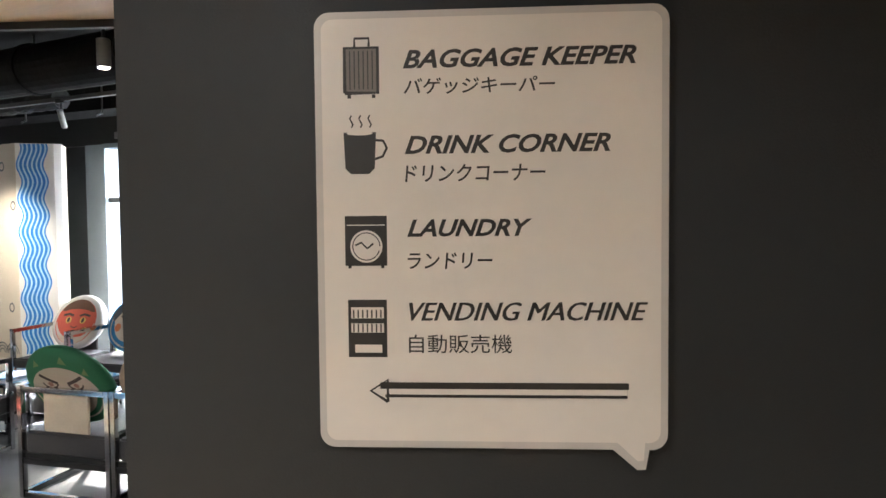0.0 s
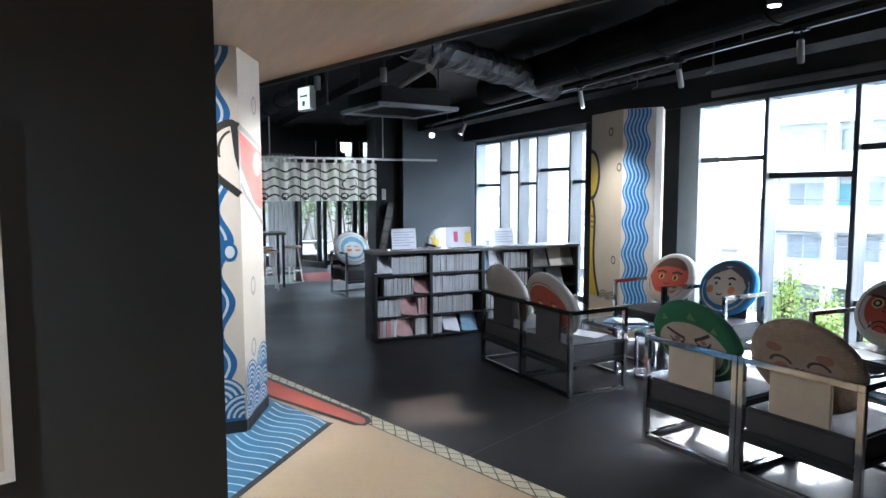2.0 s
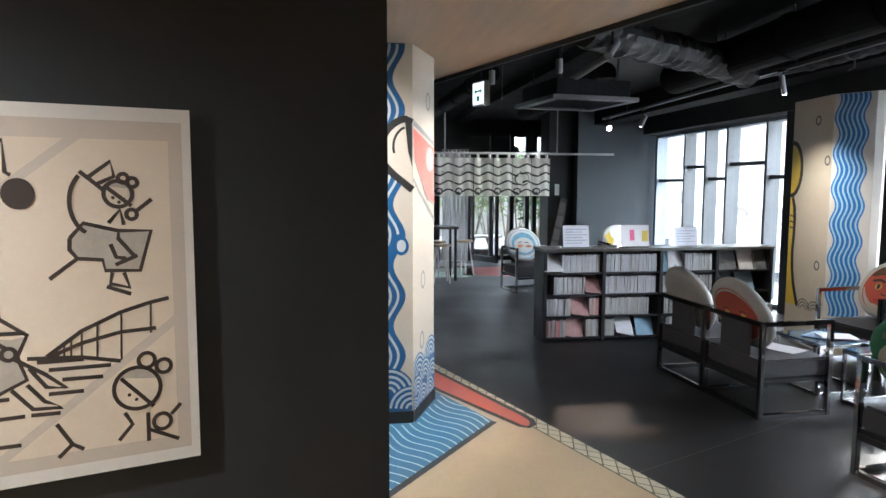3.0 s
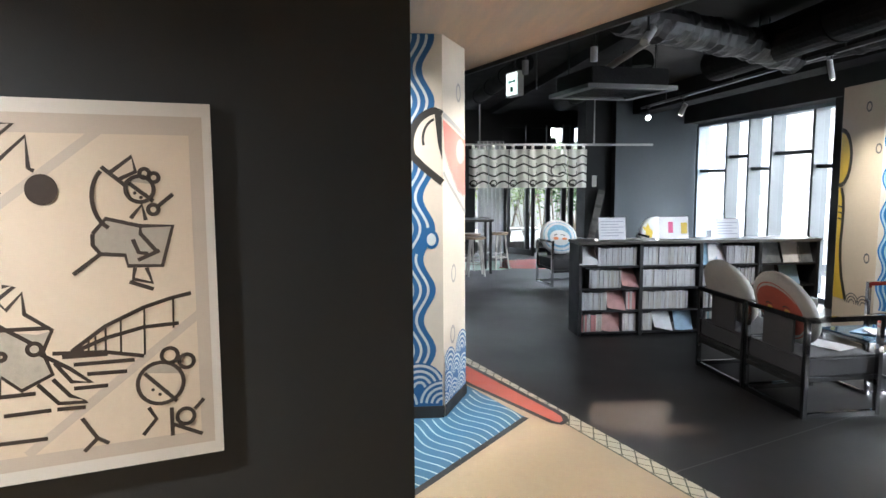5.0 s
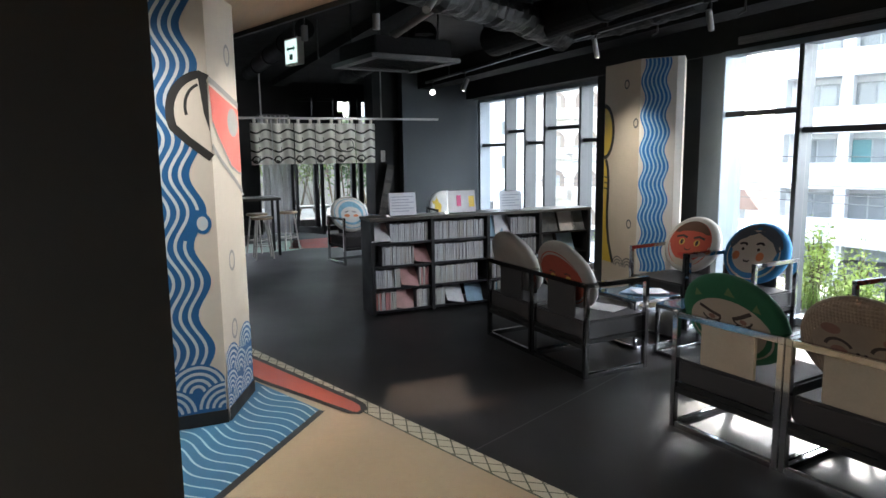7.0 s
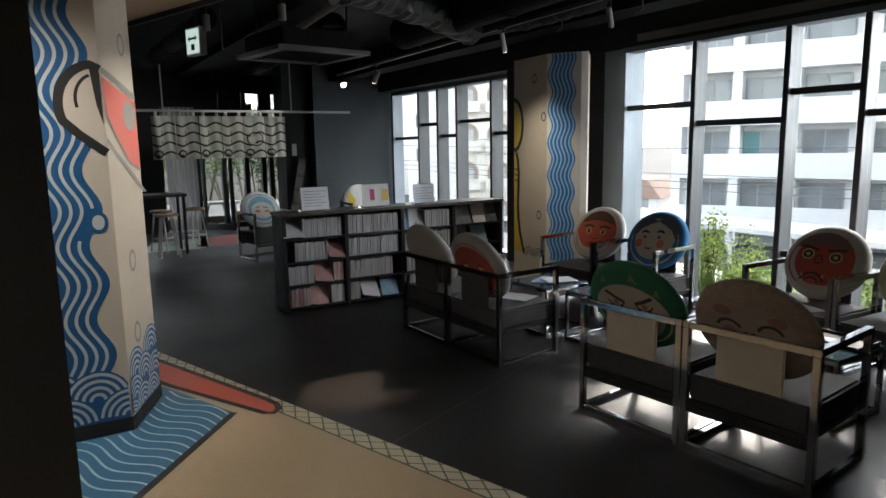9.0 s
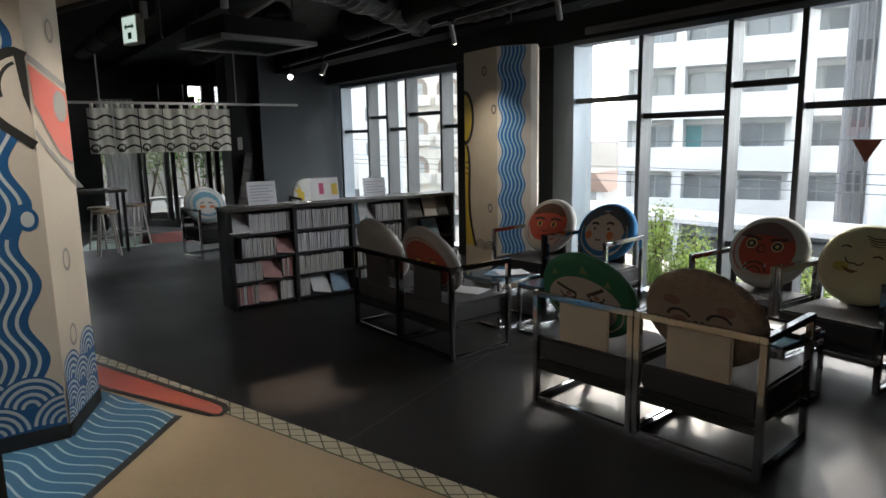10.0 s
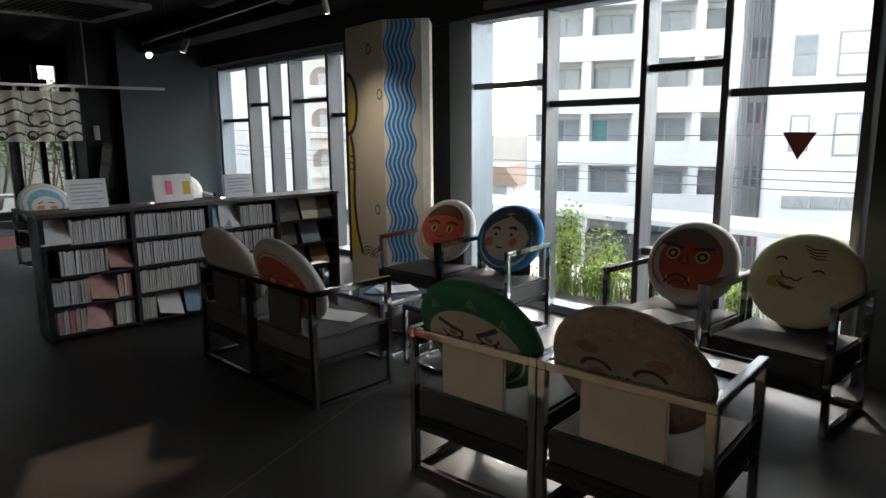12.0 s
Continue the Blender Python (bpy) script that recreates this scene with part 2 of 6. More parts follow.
# Windows --------------------------------------------------------------------
def window_bay(name, x0, x1, y, z0, z1, bars, label, frame_mat, bar_mat, depth=0.14):
    """A glazed wall from x0 to x1: outer frame, mullions and crossbars, one pane a field.
    bars: (x of the field's right edge, height of its crossbars)."""
    w = thing(name, label, "window", pose(0, y, 0), kind="structure")
    t = 0.05
    for nm, a, b in (("window_sill", z0, z0 + 0.07), ("window_head", z1 - 0.05, z1)):
        bm = bmesh.new()
        add_box(bm, ((x0 + x1) / 2, 0, (a + b) / 2), (x1 - x0, depth, b - a))
        part(nm, bm, frame_mat, w, bevel=0.004)
    left = x0
    for i, (xr, zs) in enumerate(bars):
        bm = bmesh.new()
        add_box(bm, (xr, 0, (z0 + z1) / 2 + 0.01), (t, depth - 0.01, z1 - z0 - 0.12))
        part("mullion", bm, bar_mat, w, bevel=0.004)
        edges = [z0 + 0.07] + list(zs) + [z1 - 0.05]
        for zc in zs:
            bm = bmesh.new()
            add_box(bm, ((left + xr) / 2, 0, zc), (xr - left - t, depth * 0.55, 0.05))
            part("crossbar", bm, bar_mat, w, bevel=0.003)
        for za, zb in zip(edges[:-1], edges[1:]):
            bm = bmesh.new()
            add_box(bm, ((left + xr) / 2, 0.02, (za + zb) / 2), (xr - left - t + 0.01, 0.012, zb - za - 0.01))
            p = part("pane", bm, GLASS, w)
            p.visible_shadow = False
        left = xr
    bm = bmesh.new()
    add_box(bm, (x0, 0, (z0 + z1) / 2 + 0.01), (t + 0.03, depth - 0.01, z1 - z0 - 0.12))
    part("mullion", bm, frame_mat, w, bevel=0.004)
    return w


window_bay("window_1", -6.00, -2.80, WIN_Y, 0.0, HEAD, [(-5.13, (1.90,)), (-4.24, (1.72,)), (-3.645, (0.62, 1.94)), (-2.82, (1.745,))],
           "tall floor-length window with dark metal mullions", FRAME_GREY, FRAME_MID, 0.18)
window_bay("window_2", -11.72, -8.15, LWIN_Y, 0.0, HEAD - 0.02, [(-10.76, (1.685,)), (-10.14, (1.895,)), (-9.57, (1.70,)), (-8.67, (1.905,)), (-8.17, (1.71,))],
           "tall floor-length window with staggered crossbars", FRAME_GREY, FRAME_MID, 0.22)
box_ob("wall_north_head", (-17, WIN_Y - 0.02, HEAD), (4, WIN_Y + 0.35, CEIL_HIGH), BLACK_WALL, "black wall above the windows", "wall")
box_ob("wall_north_pier", (-8.12, WIN_Y + 0.02, 0), (-6.30, WIN_Y + 0.34, HEAD), BLACK_WALL, "dark pier between the windows", "wall")
box_ob("trim", (-6.295, WIN_Y - 0.04, 0), (-6.045, WIN_Y + 0.3, HEAD), FRAME_GREY, "grey metal jamb panel beside the window", "trim")
box_ob("wall_north_east", (-2.77, WIN_Y - 0.06, 0), (3.8, WIN_Y + 0.34, HEAD), BLACK_WALL, "dark wall beside the window", "wall")
box_ob("wall_grey", (-12.1, 4.06, 0), (-11.9, LWIN_Y + 0.1, CEIL_HIGH), GREY_WALL, "smooth grey painted wall panel", "wall")
box_ob("wall_pier", (-12.62, 3.60, 0), (-12.12, 4.9, CEIL_HIGH), BLACK_WALL, "black painted pier at the passage", "wall")
box_ob("wall_far", (-14.55, -3.0, 0), (-14.40, -0.6, CEIL_HIGH), BLACK_WALL, "matt black painted wall", "wall")
box_ob("wall_far_mid", (-14.55, 1.53, 0), (-14.40, 1.98, CEIL_HIGH), BLACK_WALL, "matt black painted wall", "wall")
box_ob("wall_curtain_head", (-14.55, 1.98, 2.35), (-14.40, 2.555, CEIL_HIGH), BLACK_WALL, "matt black wall above the curtain", "wall")
box_ob("wall_far_head", (-14.55, -0.6, 2.35), (-14.40, 1.53, CEIL_HIGH), BLACK_WALL, "matt black wall above the glazing", "wall")
box_ob("wall_passage", (-14.55, 4.92, 0), (-12.62, 5.1, CEIL_HIGH), BLACK_WALL, "matt black painted wall", "wall")

# Columns --------------------------------------------------------------------
COL_A = [(-4.955, 0.355), (-5.42, 0.56), (-5.75, 0.56), (-5.95, 0.30), (-5.95, -0.35), (-4.955, -0.35)]
COL_B = [(-6.88, 4.50), (-6.27, 4.45), (-5.99, 4.646), (-5.95, 4.70), (-6.16, 4.92), (-6.80, 4.95)]
bm = bmesh.new()
add_prism(bm, COL_A, 0.0, CEIL_LOW + 0.05)
col_a = solid("column", bm, CREAM, "cream chamfered column painted with blue waves", "column", "structure")
bm = bmesh.new()
add_prism(bm, COL_B, 0.0, HEAD - 0.06)
col_b = solid("column", bm, CREAM, "cream column painted with a blue wave band", "column", "structure")



# Painted columns ------------------------------------------------------------
def face_map(p0, p1):
    """Maps (u along the face from p0, height, lift) onto an upright face from p0 to p1, lift to its right-hand side."""
    d = (Vector(p1) - Vector(p0)).normalized()
    n = Vector((d.y, -d.x))
    return lambda u, v, h: (p0[0] + d.x * u + n.x * h, p0[1] + d.y * u + n.y * h, v)


def wave(v, amp, period, phase=0.0):
    return amp * math.sin(2 * math.pi * v / period + phase)


def zs(a, b, n):
    return [a + (b - a) * i / n for i in range(n + 1)]


front_a = face_map((-4.955, -0.345), (-4.955, 0.355))   # u runs towards the corner at 0.70
side_a = face_map((-4.955, 0.355), (-5.42, 0.56))
C = 0.70

bm = bmesh.new()                                            # blue wave field
zz = zs(0.10, CEIL_LOW, 80)
for a, b in zip(zz[:-1], zz[1:]):
    ua, ub = C - 0.088 + wave(a, 0.04, 0.40, 0.6), C - 0.088 + wave(b, 0.04, 0.40, 0.6)
    bm.faces.new([bm.verts.new(front_a(u, v, 0.002)) for u, v in ((0, a), (ua, a), (ub, b), (0, b))])
ell = [bm.verts.new(front_a(u, v, 0.0032)) for u, v in ellipse(C - 0.075, 1.19, 0.048, 0.06)]
bm.faces.new(ell)
part("wave_field", bm, BLUE, col_a, "blue painted wave pattern")
bm = bmesh.new()
for k in range(11):
    off = C - 0.137 - 0.050 * k
    pts = [(max(off + wave(v, 0.04, 0.40, 0.6), 0.002), v) for v in zs(0.30, CEIL_LOW - 0.005, 90)]
    if k == 0:
        pts = [p for p in pts if abs(p[1] - 1.19) > 0.07]
        lo_pts, hi_pts = [p for p in pts if p[1] < 1.19], [p for p in pts if p[1] > 1.19]
        ribbon(bm, lo_pts, 0.017, front_a, 0.004)
        ribbon(bm, hi_pts, 0.017, front_a, 0.004)
    else:
        ribbon(bm, pts, 0.017, front_a, 0.004)
patch(bm, ellipse(C - 0.075, 1.19, 0.03, 0.04), front_a, 0.0045)
part("wave_lines", bm, LINE_WHITE, col_a)
SCALES = ((front_a, 0.70, [(0.10, 0.24, 0.15), (0.32, 0.25, 0.16), (0.22, 0.21, 0.17), (0.54, 0.21, 0.17), (0.06, 0.09, 0.16), (0.38, 0.09, 0.16), (0.69, 0.10, 0.16)]),
          (side_a, 0.508, [(0.12, 0.30, 0.15), (0.40, 0.36, 0.15), (0.26, 0.24, 0.14), (0.08, 0.17, 0.13), (0.44, 0.20, 0.14), (0.20, 0.09, 0.13), (0.37, 0.09, 0.13), (0.02, 0.07, 0.10)]))
# scale waves round the foot
bm = bmesh.new()
for f, top, spots_ in SCALES:
    for i, (cu, cz, r) in enumerate(spots_):
        half = [p for p in ellipse(cu, cz, r, r, 20, 0, math.pi) if 0 <= p[0] <= top]
        lo = [(half[0][0], 0.085), ] + half + [(half[-1][0], 0.085)]
        patch(bm, lo, f, 0.005 + 0.0004 * i)
part("scale_waves", bm, BLUE, col_a)
bm = bmesh.new()
for f, top, spots_ in SCALES:
    for i, (cu, cz, r) in enumerate(spots_):
        for k in range(4):
            rr = r * (0.88 - 0.22 * k)
            pts = [p for p in ellipse(cu, cz, rr, rr, 20, 0.06, math.pi - 0.06) if 0.0 < p[0] < top]
            if len(pts) > 2:
                ribbon(bm, pts, r * 0.105, f, 0.0052 + 0.0004 * i)
part("scale_lines", bm, LINE_WHITE, col_a)
# mask motif drawn over the corner, as plain shapes
GREY_LINE = mat("grey_line", (0.30, 0.28, 0.25), 0.5)
bm = bmesh.new()
patch(bm, ellipse(C - 0.02, 1.80, 0.175, 0.20, 24, math.pi * 0.5, math.pi * 1.25) + [(C - 0.002, 1.56), (C - 0.002, 1.99)], front_a, 0.0050)
part("motif_ground", bm, CREAM, col_a)
bm = bmesh.new()
ribbon(bm, [(C - 0.002, 1.985)] + ellipse(C - 0.02, 1.80, 0.185, 0.21, 24, math.pi * 0.55, math.pi * 1.12) + [(C - 0.12, 1.65), (C - 0.002, 1.555)], 0.045, front_a, 0.0056)
ribbon(bm, ellipse(C - 0.02, 1.83, 0.105, 0.13, 10, math.pi * 0.6, math.pi * 1.1), 0.016, front_a, 0.0056)
patch(bm, [(C - 0.05, 1.99), (C - 0.004, 1.97), (C - 0.004, 1.70), (C - 0.03, 1.80)], front_a, 0.0058)
part("motif_outline", bm, INK, col_a)
bm = bmesh.new()
patch(bm, [(0.004, 1.955), (0.25, 1.90), (0.505, 1.845), (0.505, 1.46), (0.45, 1.465), (0.32, 1.507), (0.15, 1.645), (0.033, 1.755)], side_a, 0.003)
part("motif_field", bm, mat("coral_paint", (0.70, 0.13, 0.09), 0.5, var=0.06), col_a, "coral red painted field")
bm = bmesh.new()
ribbon(bm, [(0.003, 1.985), (0.10, 1.968), (0.25, 1.935), (0.40, 1.90), (0.505, 1.875)], 0.035, side_a, 0.004)
ribbon(bm, [(0.004, 1.625), (0.124, 1.545), (0.25, 1.48), (0.40, 1.40), (0.505, 1.335)], 0.03, side_a, 0.004)
ribbon(bm, [(0.033, 1.75), (0.15, 1.64), (0.32, 1.50), (0.45, 1.458), (0.505, 1.452)], 0.016, side_a, 0.0044)
patch(bm, ellipse(0.385, 1.765, 0.10, 0.085), side_a, 0.0046)
for cu, cz in ((0.344, 2.158), (0.222, 0.939), (0.197, 0.521)):
    ribbon(bm, ellipse(cu, cz, 0.045, 0.055), 0.018, side_a, 0.003, closed=True)
part("motif_lines", bm, GREY_LINE, col_a)
bm = bmesh.new()
for k in range(len(COL_A)):
    p, q = COL_A[k], COL_A[(k + 1) % len(COL_A)]
    if k in (0, 1, 5):
        f = face_map(p, q)
        L = (Vector(q) - Vector(p)).length
        for a, b in ((0, L),):
            lo = [bm.verts.new(f(a, z, h)) for z, h in ((0.0, 0.0), (0.0, 0.012), (0.085, 0.012), (0.085, 0.0))]
            hi = [bm.verts.new(f(b, z, h)) for z, h in ((0.0, 0.0), (0.0, 0.012), (0.085, 0.012), (0.085, 0.0))]
            for i in range(3):
                bm.faces.new((lo[i], hi[i], hi[i + 1], lo[i + 1]))
part("plinth", bm, INK, col_a, "black plinth round the foot")

# column by the windows
front_b = face_map((-6.27, 4.45), (-5.99, 4.646))
left_b = (lambda u, v, h: (-6.27 - 0.9966 * u - 0.082 * h, 4.45 + 0.082 * u - 0.9966 * h, v))
bm = bmesh.new()
patch(bm, [(0.001, 0.1), (0.340, 0.1), (0.340, HEAD - 0.061), (0.001, HEAD - 0.061)], front_b, 0.0015)
bm.faces.new([bm.verts.new(p) for p in ((-5.9885, 4.645, 0.1), (-5.9485, 4.699, 0.1), (-5.9485, 4.699, HEAD - 0.061), (-5.9885, 4.645, HEAD - 0.061))])
part("white_band", bm, WHITE, col_b)
bm = bmesh.new()
zz = zs(0.36, HEAD - 0.065, 110)
for a, b in zip(zz[:-1], zz[1:]):
    da, db = wave(a, 0.022, 0.33), wave(b, 0.022, 0.33)
    bm.faces.new([bm.verts.new(front_b(u, v, 0.003)) for u, v in ((0.028 + da, a), (0.272 + da, a), (0.272 + db, b), (0.028 + db, b))])
part("wave_band", bm, mat("sky_blue_paint", (0.02, 0.20, 0.60), 0.5, var=0.06), col_b, "sky blue wavy band")
bm = bmesh.new()
for k in range(6):
    ribbon(bm, [(0.050 + 0.040 * k + wave(v, 0.022, 0.33), v) for v in zz], 0.016, front_b, 0.0045)
part("wave_lines", bm, mat("pale_blue_paint", (0.42, 0.68, 0.88), 0.5, var=0.05), col_b)
bm = bmesh.new()
for cu, cz in ((0.22, 2.22), (0.055, 1.83), (0.13, 0.82)):
    ribbon(bm, ellipse(cu, cz, 0.035, 0.04), 0.016, left_b, 0.003, closed=True)
for k in range(2):
    for r in (0.10, 0.07, 0.04):
        ribbon(bm, ellipse(0.14 + 0.17 * k, 0.36, r, r, 14, 0, math.pi), 0.012, left_b, 0.003)
part("ring_lines", bm, mat("ring_ink", (0.12, 0.12, 0.13), 0.5), col_b)
bm = bmesh.new()
LOBE = ellipse(0.605, 1.76, 0.165, 0.27, 16, math.pi * 0.5, math.pi * 1.5)
FLANK = [(0.565, 1.47), (0.530, 1.38), (0.515, 1.25), (0.520, 1.08), (0.530, 0.92), (0.520, 0.76), (0.490, 0.60), (0.440, 0.46), (0.405, 0.38)]
patch(bm, LOBE, left_b, 0.003)
patch(bm, [(0.605, 1.47)] + FLANK + [(0.605, 0.38)], left_b, 0.003)
part("yellow_motif", bm, YELLOW, col_b, "yellow painted motif with black outline")
bm = bmesh.new()
ribbon(bm, FLANK, 0.045, left_b, 0.0042)
ribbon(bm, LOBE, 0.045, left_b, 0.0042)
for k in range(3):
    ribbon(bm, [(0.53, 1.16 + 0.06 * k), (0.595, 1.17 + 0.06 * k)], 0.014, left_b, 0.0042)
part("motif_outline", bm, INK, col_b)

# Floor painting -------------------------------------------------------------
flat = (lambda u, v, h: (u, v, 0.004 + h))
seam_map = (lambda u, v, h: (*seam(u, v), 0.004 + h))
bm = bmesh.new()
patch(bm, [(-0.9, -0.12), (11, -0.12), (11, 0), (-0.9, 0)], seam_map, 0.001)
rope = solid("floor_rope", bm, mat("rope_cream", (0.55, 0.51, 0.38), 0.5, var=0.08, scale=8), "cream painted rope border with crossed lines", "floor painting", "structure")
bm = bmesh.new()
for k in range(92):
    a = -0.9 + 0.13 * k
    ribbon(bm, [(a, -0.12), (a + 0.17, 0.0)], 0.008, seam_map, 0.0018)
    ribbon(bm, [(a, 0.0), (a + 0.17, -0.12)], 0.008, seam_map, 0.0022)
ribbon(bm, [(-0.9, -0.122), (11, -0.122)], 0.012, seam_map, 0.0026)
part("rope_lines", bm, mat("rope_green", (0.10, 0.10, 0.06), 0.5), rope)
BLUE_EDGE = [(-4.88, 0.895), (-3.30, -0.40)]
bm = bmesh.new()
patch(bm, [(-4.88, 0.895), (-5.60, 0.60), (-5.42, 0.55), (-4.955, 0.355), (-4.955, -1.2), (-3.10, -1.2), (-3.30, -0.40)], flat, 0.001)
sea = solid("floor_sea", bm, FLOOR_BLUE, "blue floor painting of waves beside the column", "floor painting", "structure")
bm = bmesh.new()
ex, ey = BLUE_EDGE[1][0] - BLUE_EDGE[0][0], BLUE_EDGE[1][1] - BLUE_EDGE[0][1]
el = math.hypot(ex, ey)
ex, ey = ex / el, ey / el
for k in range(-3, 28):
    s0 = 0.03 + 0.079 * k
    run = []
    for i in range(60):
        d = 0.02 + i * 0.03
        w_ = 0.034 * math.sin(d * 12.5 + 0.16 * k + 2.6) - 0.39 * d
        x, y = BLUE_EDGE[0][0] + ex * (s0 + w_) + ey * d, BLUE_EDGE[0][1] + ey * (s0 + w_) - ex * d
        in_col = x < -4.94 and (y - 0.355) < -(x + 4.955) * 0.44 + 0.02
        if in_col or y < -1.15 or (y - 0.60) > (x + 5.60) * 0.40:
            if len(run) > 2:
                break
            run = []
        else:
            run.append((x, y))
    if len(run) > 2:
        ribbon(bm, run, 0.012, flat, 0.0018)
part("wave_lines", bm, mat("floor_pale_line", (0.50, 0.58, 0.60), 0.5), sea)
bm = bmesh.new()
ribbon(bm, BLUE_EDGE, 0.045, flat, 0.0022)
part("edge_line", bm, INK, sea)
RED_OUT = [(-6.35, 0.60), (-4.96, 1.125), (-4.86, 1.15), (-4.78, 1.135), (-4.74, 1.09), (-4.77, 1.045), (-4.86, 1.00), (-5.60, 0.63), (-6.2, 0.40)]
bm = bmesh.new()
patch(bm, RED_OUT, flat, 0.003)
oar = solid("floor_oar", bm, RED, "red oar shape painted on the floor, outlined black", "floor painting", "structure")
bm = bmesh.new()
ribbon(bm, RED_OUT, 0.04, flat, 0.0036, closed=True)
part("outline", bm, INK, oar)
bm = bmesh.new()
for a, b in (((-3.95, 1.40), (-4.80, 3.35)),):
    ribbon(bm, [a, b], 0.008, (lambda u, v, h: (u, v, h)), 0.001)
solid("floor_joint", bm, mat("joint_grey", (0.06, 0.06, 0.06), 0.5), "thin pale joint line in the dark floor", "floor", "structure")

# Guide sign -----------------------------------------------------------------
SIGN_M = Matrix.Translation((-0.719, 1.128, 0)) @ ASKEW @ pose(0, -0.004, 0, 90, 0, 0)
sign = thing("guide_sign", "pale speech-bubble sign board with pictograms and arrow", "sign", SIGN_M)
BOARD = mat("sign_board", (0.68, 0.64, 0.585), 0.5, var=0.03, scale=3)
RIM = mat("sign_rim", (0.50, 0.48, 0.45), 0.4, var=0.04)


def round_rect(x0, y0, x1, y1, r, n=6):
    out = []
    for cx, cy, a in ((x1 - r, y1 - r, 0), (x0 + r, y1 - r, 1), (x0 + r, y0 + r, 2), (x1 - r, y0 + r, 3)):
        for i in range(n + 1):
            t = (a + i / n) * math.pi / 2
            out.append((cx + r * math.cos(t), cy + r * math.sin(t)))
    return out


def plate(bm, pts, h0, h1):
    add_prism(bm, pts, h0, h1)


def bubble(inset):
    i = inset
    pts = round_rect(0.008 + i, 1.180 + i, 0.69 - i, 2.036 - i, 0.03 - i * 0.6)
    # the tail hangs from the lower edge near its right-hand end
    return pts[:-7] + [(0.585 + i * 0.6, 1.180 + i), (0.632, 1.140 + i * 1.3), (0.648 - i * 0.3, 1.141 + i * 1.3), (0.655 - i * 0.6, 1.180 + i)] + pts[-7:]


bm = bmesh.new()
plate(bm, bubble(0.0), 0.004, 0.022)
part("board", bm, RIM, sign, "greyish rim of the board", bevel=0.002)
bm = bmesh.new()
plate(bm, bubble(0.014), 0.0215, 0.0235)
part("face", bm, BOARD, sign)
on = (lambda u, v, h: (u, v, 0.0235 + h))


def text_mesh(body, size, shear=0.0, bold=0.0):
    cu = bpy.data.curves.new("text", "FONT")
    cu.body, cu.size, cu.shear, cu.offset, cu.resolution_u = body, size, shear, bold, 3
    ob = bpy.data.objects.new("text", cu)
    scene.collection.objects.link(ob)
    bpy.context.view_layer.update()
    me = bpy.data.meshes.new_from_object(ob.evaluated_get(bpy.context.evaluated_depsgraph_get()))
    bpy.data.objects.remove(ob)
    return me


def lettering(body, u, v, width, height, parent, material, shear=0.0, bold=0.0, lift=0.0242):
    me = text_mesh(body, 0.05, shear, bold)
    if not me.vertices:
        return None
    co = np.array([w.co[:] for w in me.vertices])
    lo, hi = co.min(0), co.max(0)
    sx, sy = width / (hi[0] - lo[0]), height / (hi[1] - lo[1])
    for w in me.vertices:
        w.co = (u + (w.co[0] - lo[0]) * sx, v + (w.co[1] - lo[1]) * sy, lift)
    me.materials.clear()
    me.materials.append(material)
    ob = new("lettering", me)
    ob.parent = parent
    return ob


for body, u, v, w_, h_, sh, bd in (
        ("BAGGAGE KEEPER", 0.182, 1.924, 0.446, 0.036, 0.32, 0.0014), ("DRINK CORNER", 0.184, 1.759, 0.396, 0.036, 0.32, 0.0014),
        ("LAUNDRY", 0.187, 1.598, 0.243, 0.034, 0.32, 0.0014), ("VENDING MACHINE", 0.189, 1.433, 0.460, 0.036, 0.32, 0.0),
        ("バゲッジキーパー", 0.183, 1.874, 0.292, 0.032, 0.1, 0.0006), ("ドリンクコーナー", 0.184, 1.705, 0.272, 0.034, 0.1, 0.0006),
        ("ランドリー", 0.187, 1.535, 0.166, 0.032, 0.1, 0.0006), ("自動販売機", 0.188, 1.369, 0.202, 0.037, 0.0, 0.0002)):
    lettering(body, u, v, w_, h_, sign, INK, sh, bd)
    if not bd:
        lettering(body, u + 0.0022, v + 0.0004, w_, h_, sign, INK, sh, bd, 0.0246)


def icon(name, strokes=(), fills=(), pale=(), parent=sign):
    bm = bmesh.new()
    for pts in fills:
        patch(bm, pts, on, 0.0006)
    for pts, w_ in strokes:
        ribbon(bm, pts, w_, on, 0.0012)
    ob = part(name, bm, INK, parent)
    if pale:
        bm = bmesh.new()
        for pts in pale:
            patch(bm, pts, on, 0.0010)
        part(name + "_light", bm, BOARD, parent)
    return ob


def rect(x0, y0, x1, y1):
    return [(x0, y0), (x1, y0), (x1, y1), (x0, y1)]


CASE = mat("case_grey", (0.16, 0.14, 0.12), 0.5)
icon("suitcase_icon", [(rect(0.068, 1.879, 0.133, 1.966) + [(0.068, 1.879)], 0.007), ([(0.088, 1.968), (0.088, 1.984), (0.116, 1.984), (0.116, 1.968)], 0.005)], [rect(0.073, 1.869, 0.080, 1.876), rect(0.121, 1.869, 0.128, 1.876)])
bm = bmesh.new()
patch(bm, rect(0.070, 1.881, 0.131, 1.964), on, 0.0008)
part("suitcase_panel", bm, CASE, sign)
for k in range(6):
    icon("suitcase_rib", [([(0.0785 + 0.0088 * k, 1.886), (0.0785 + 0.0088 * k, 1.960)], 0.002)])
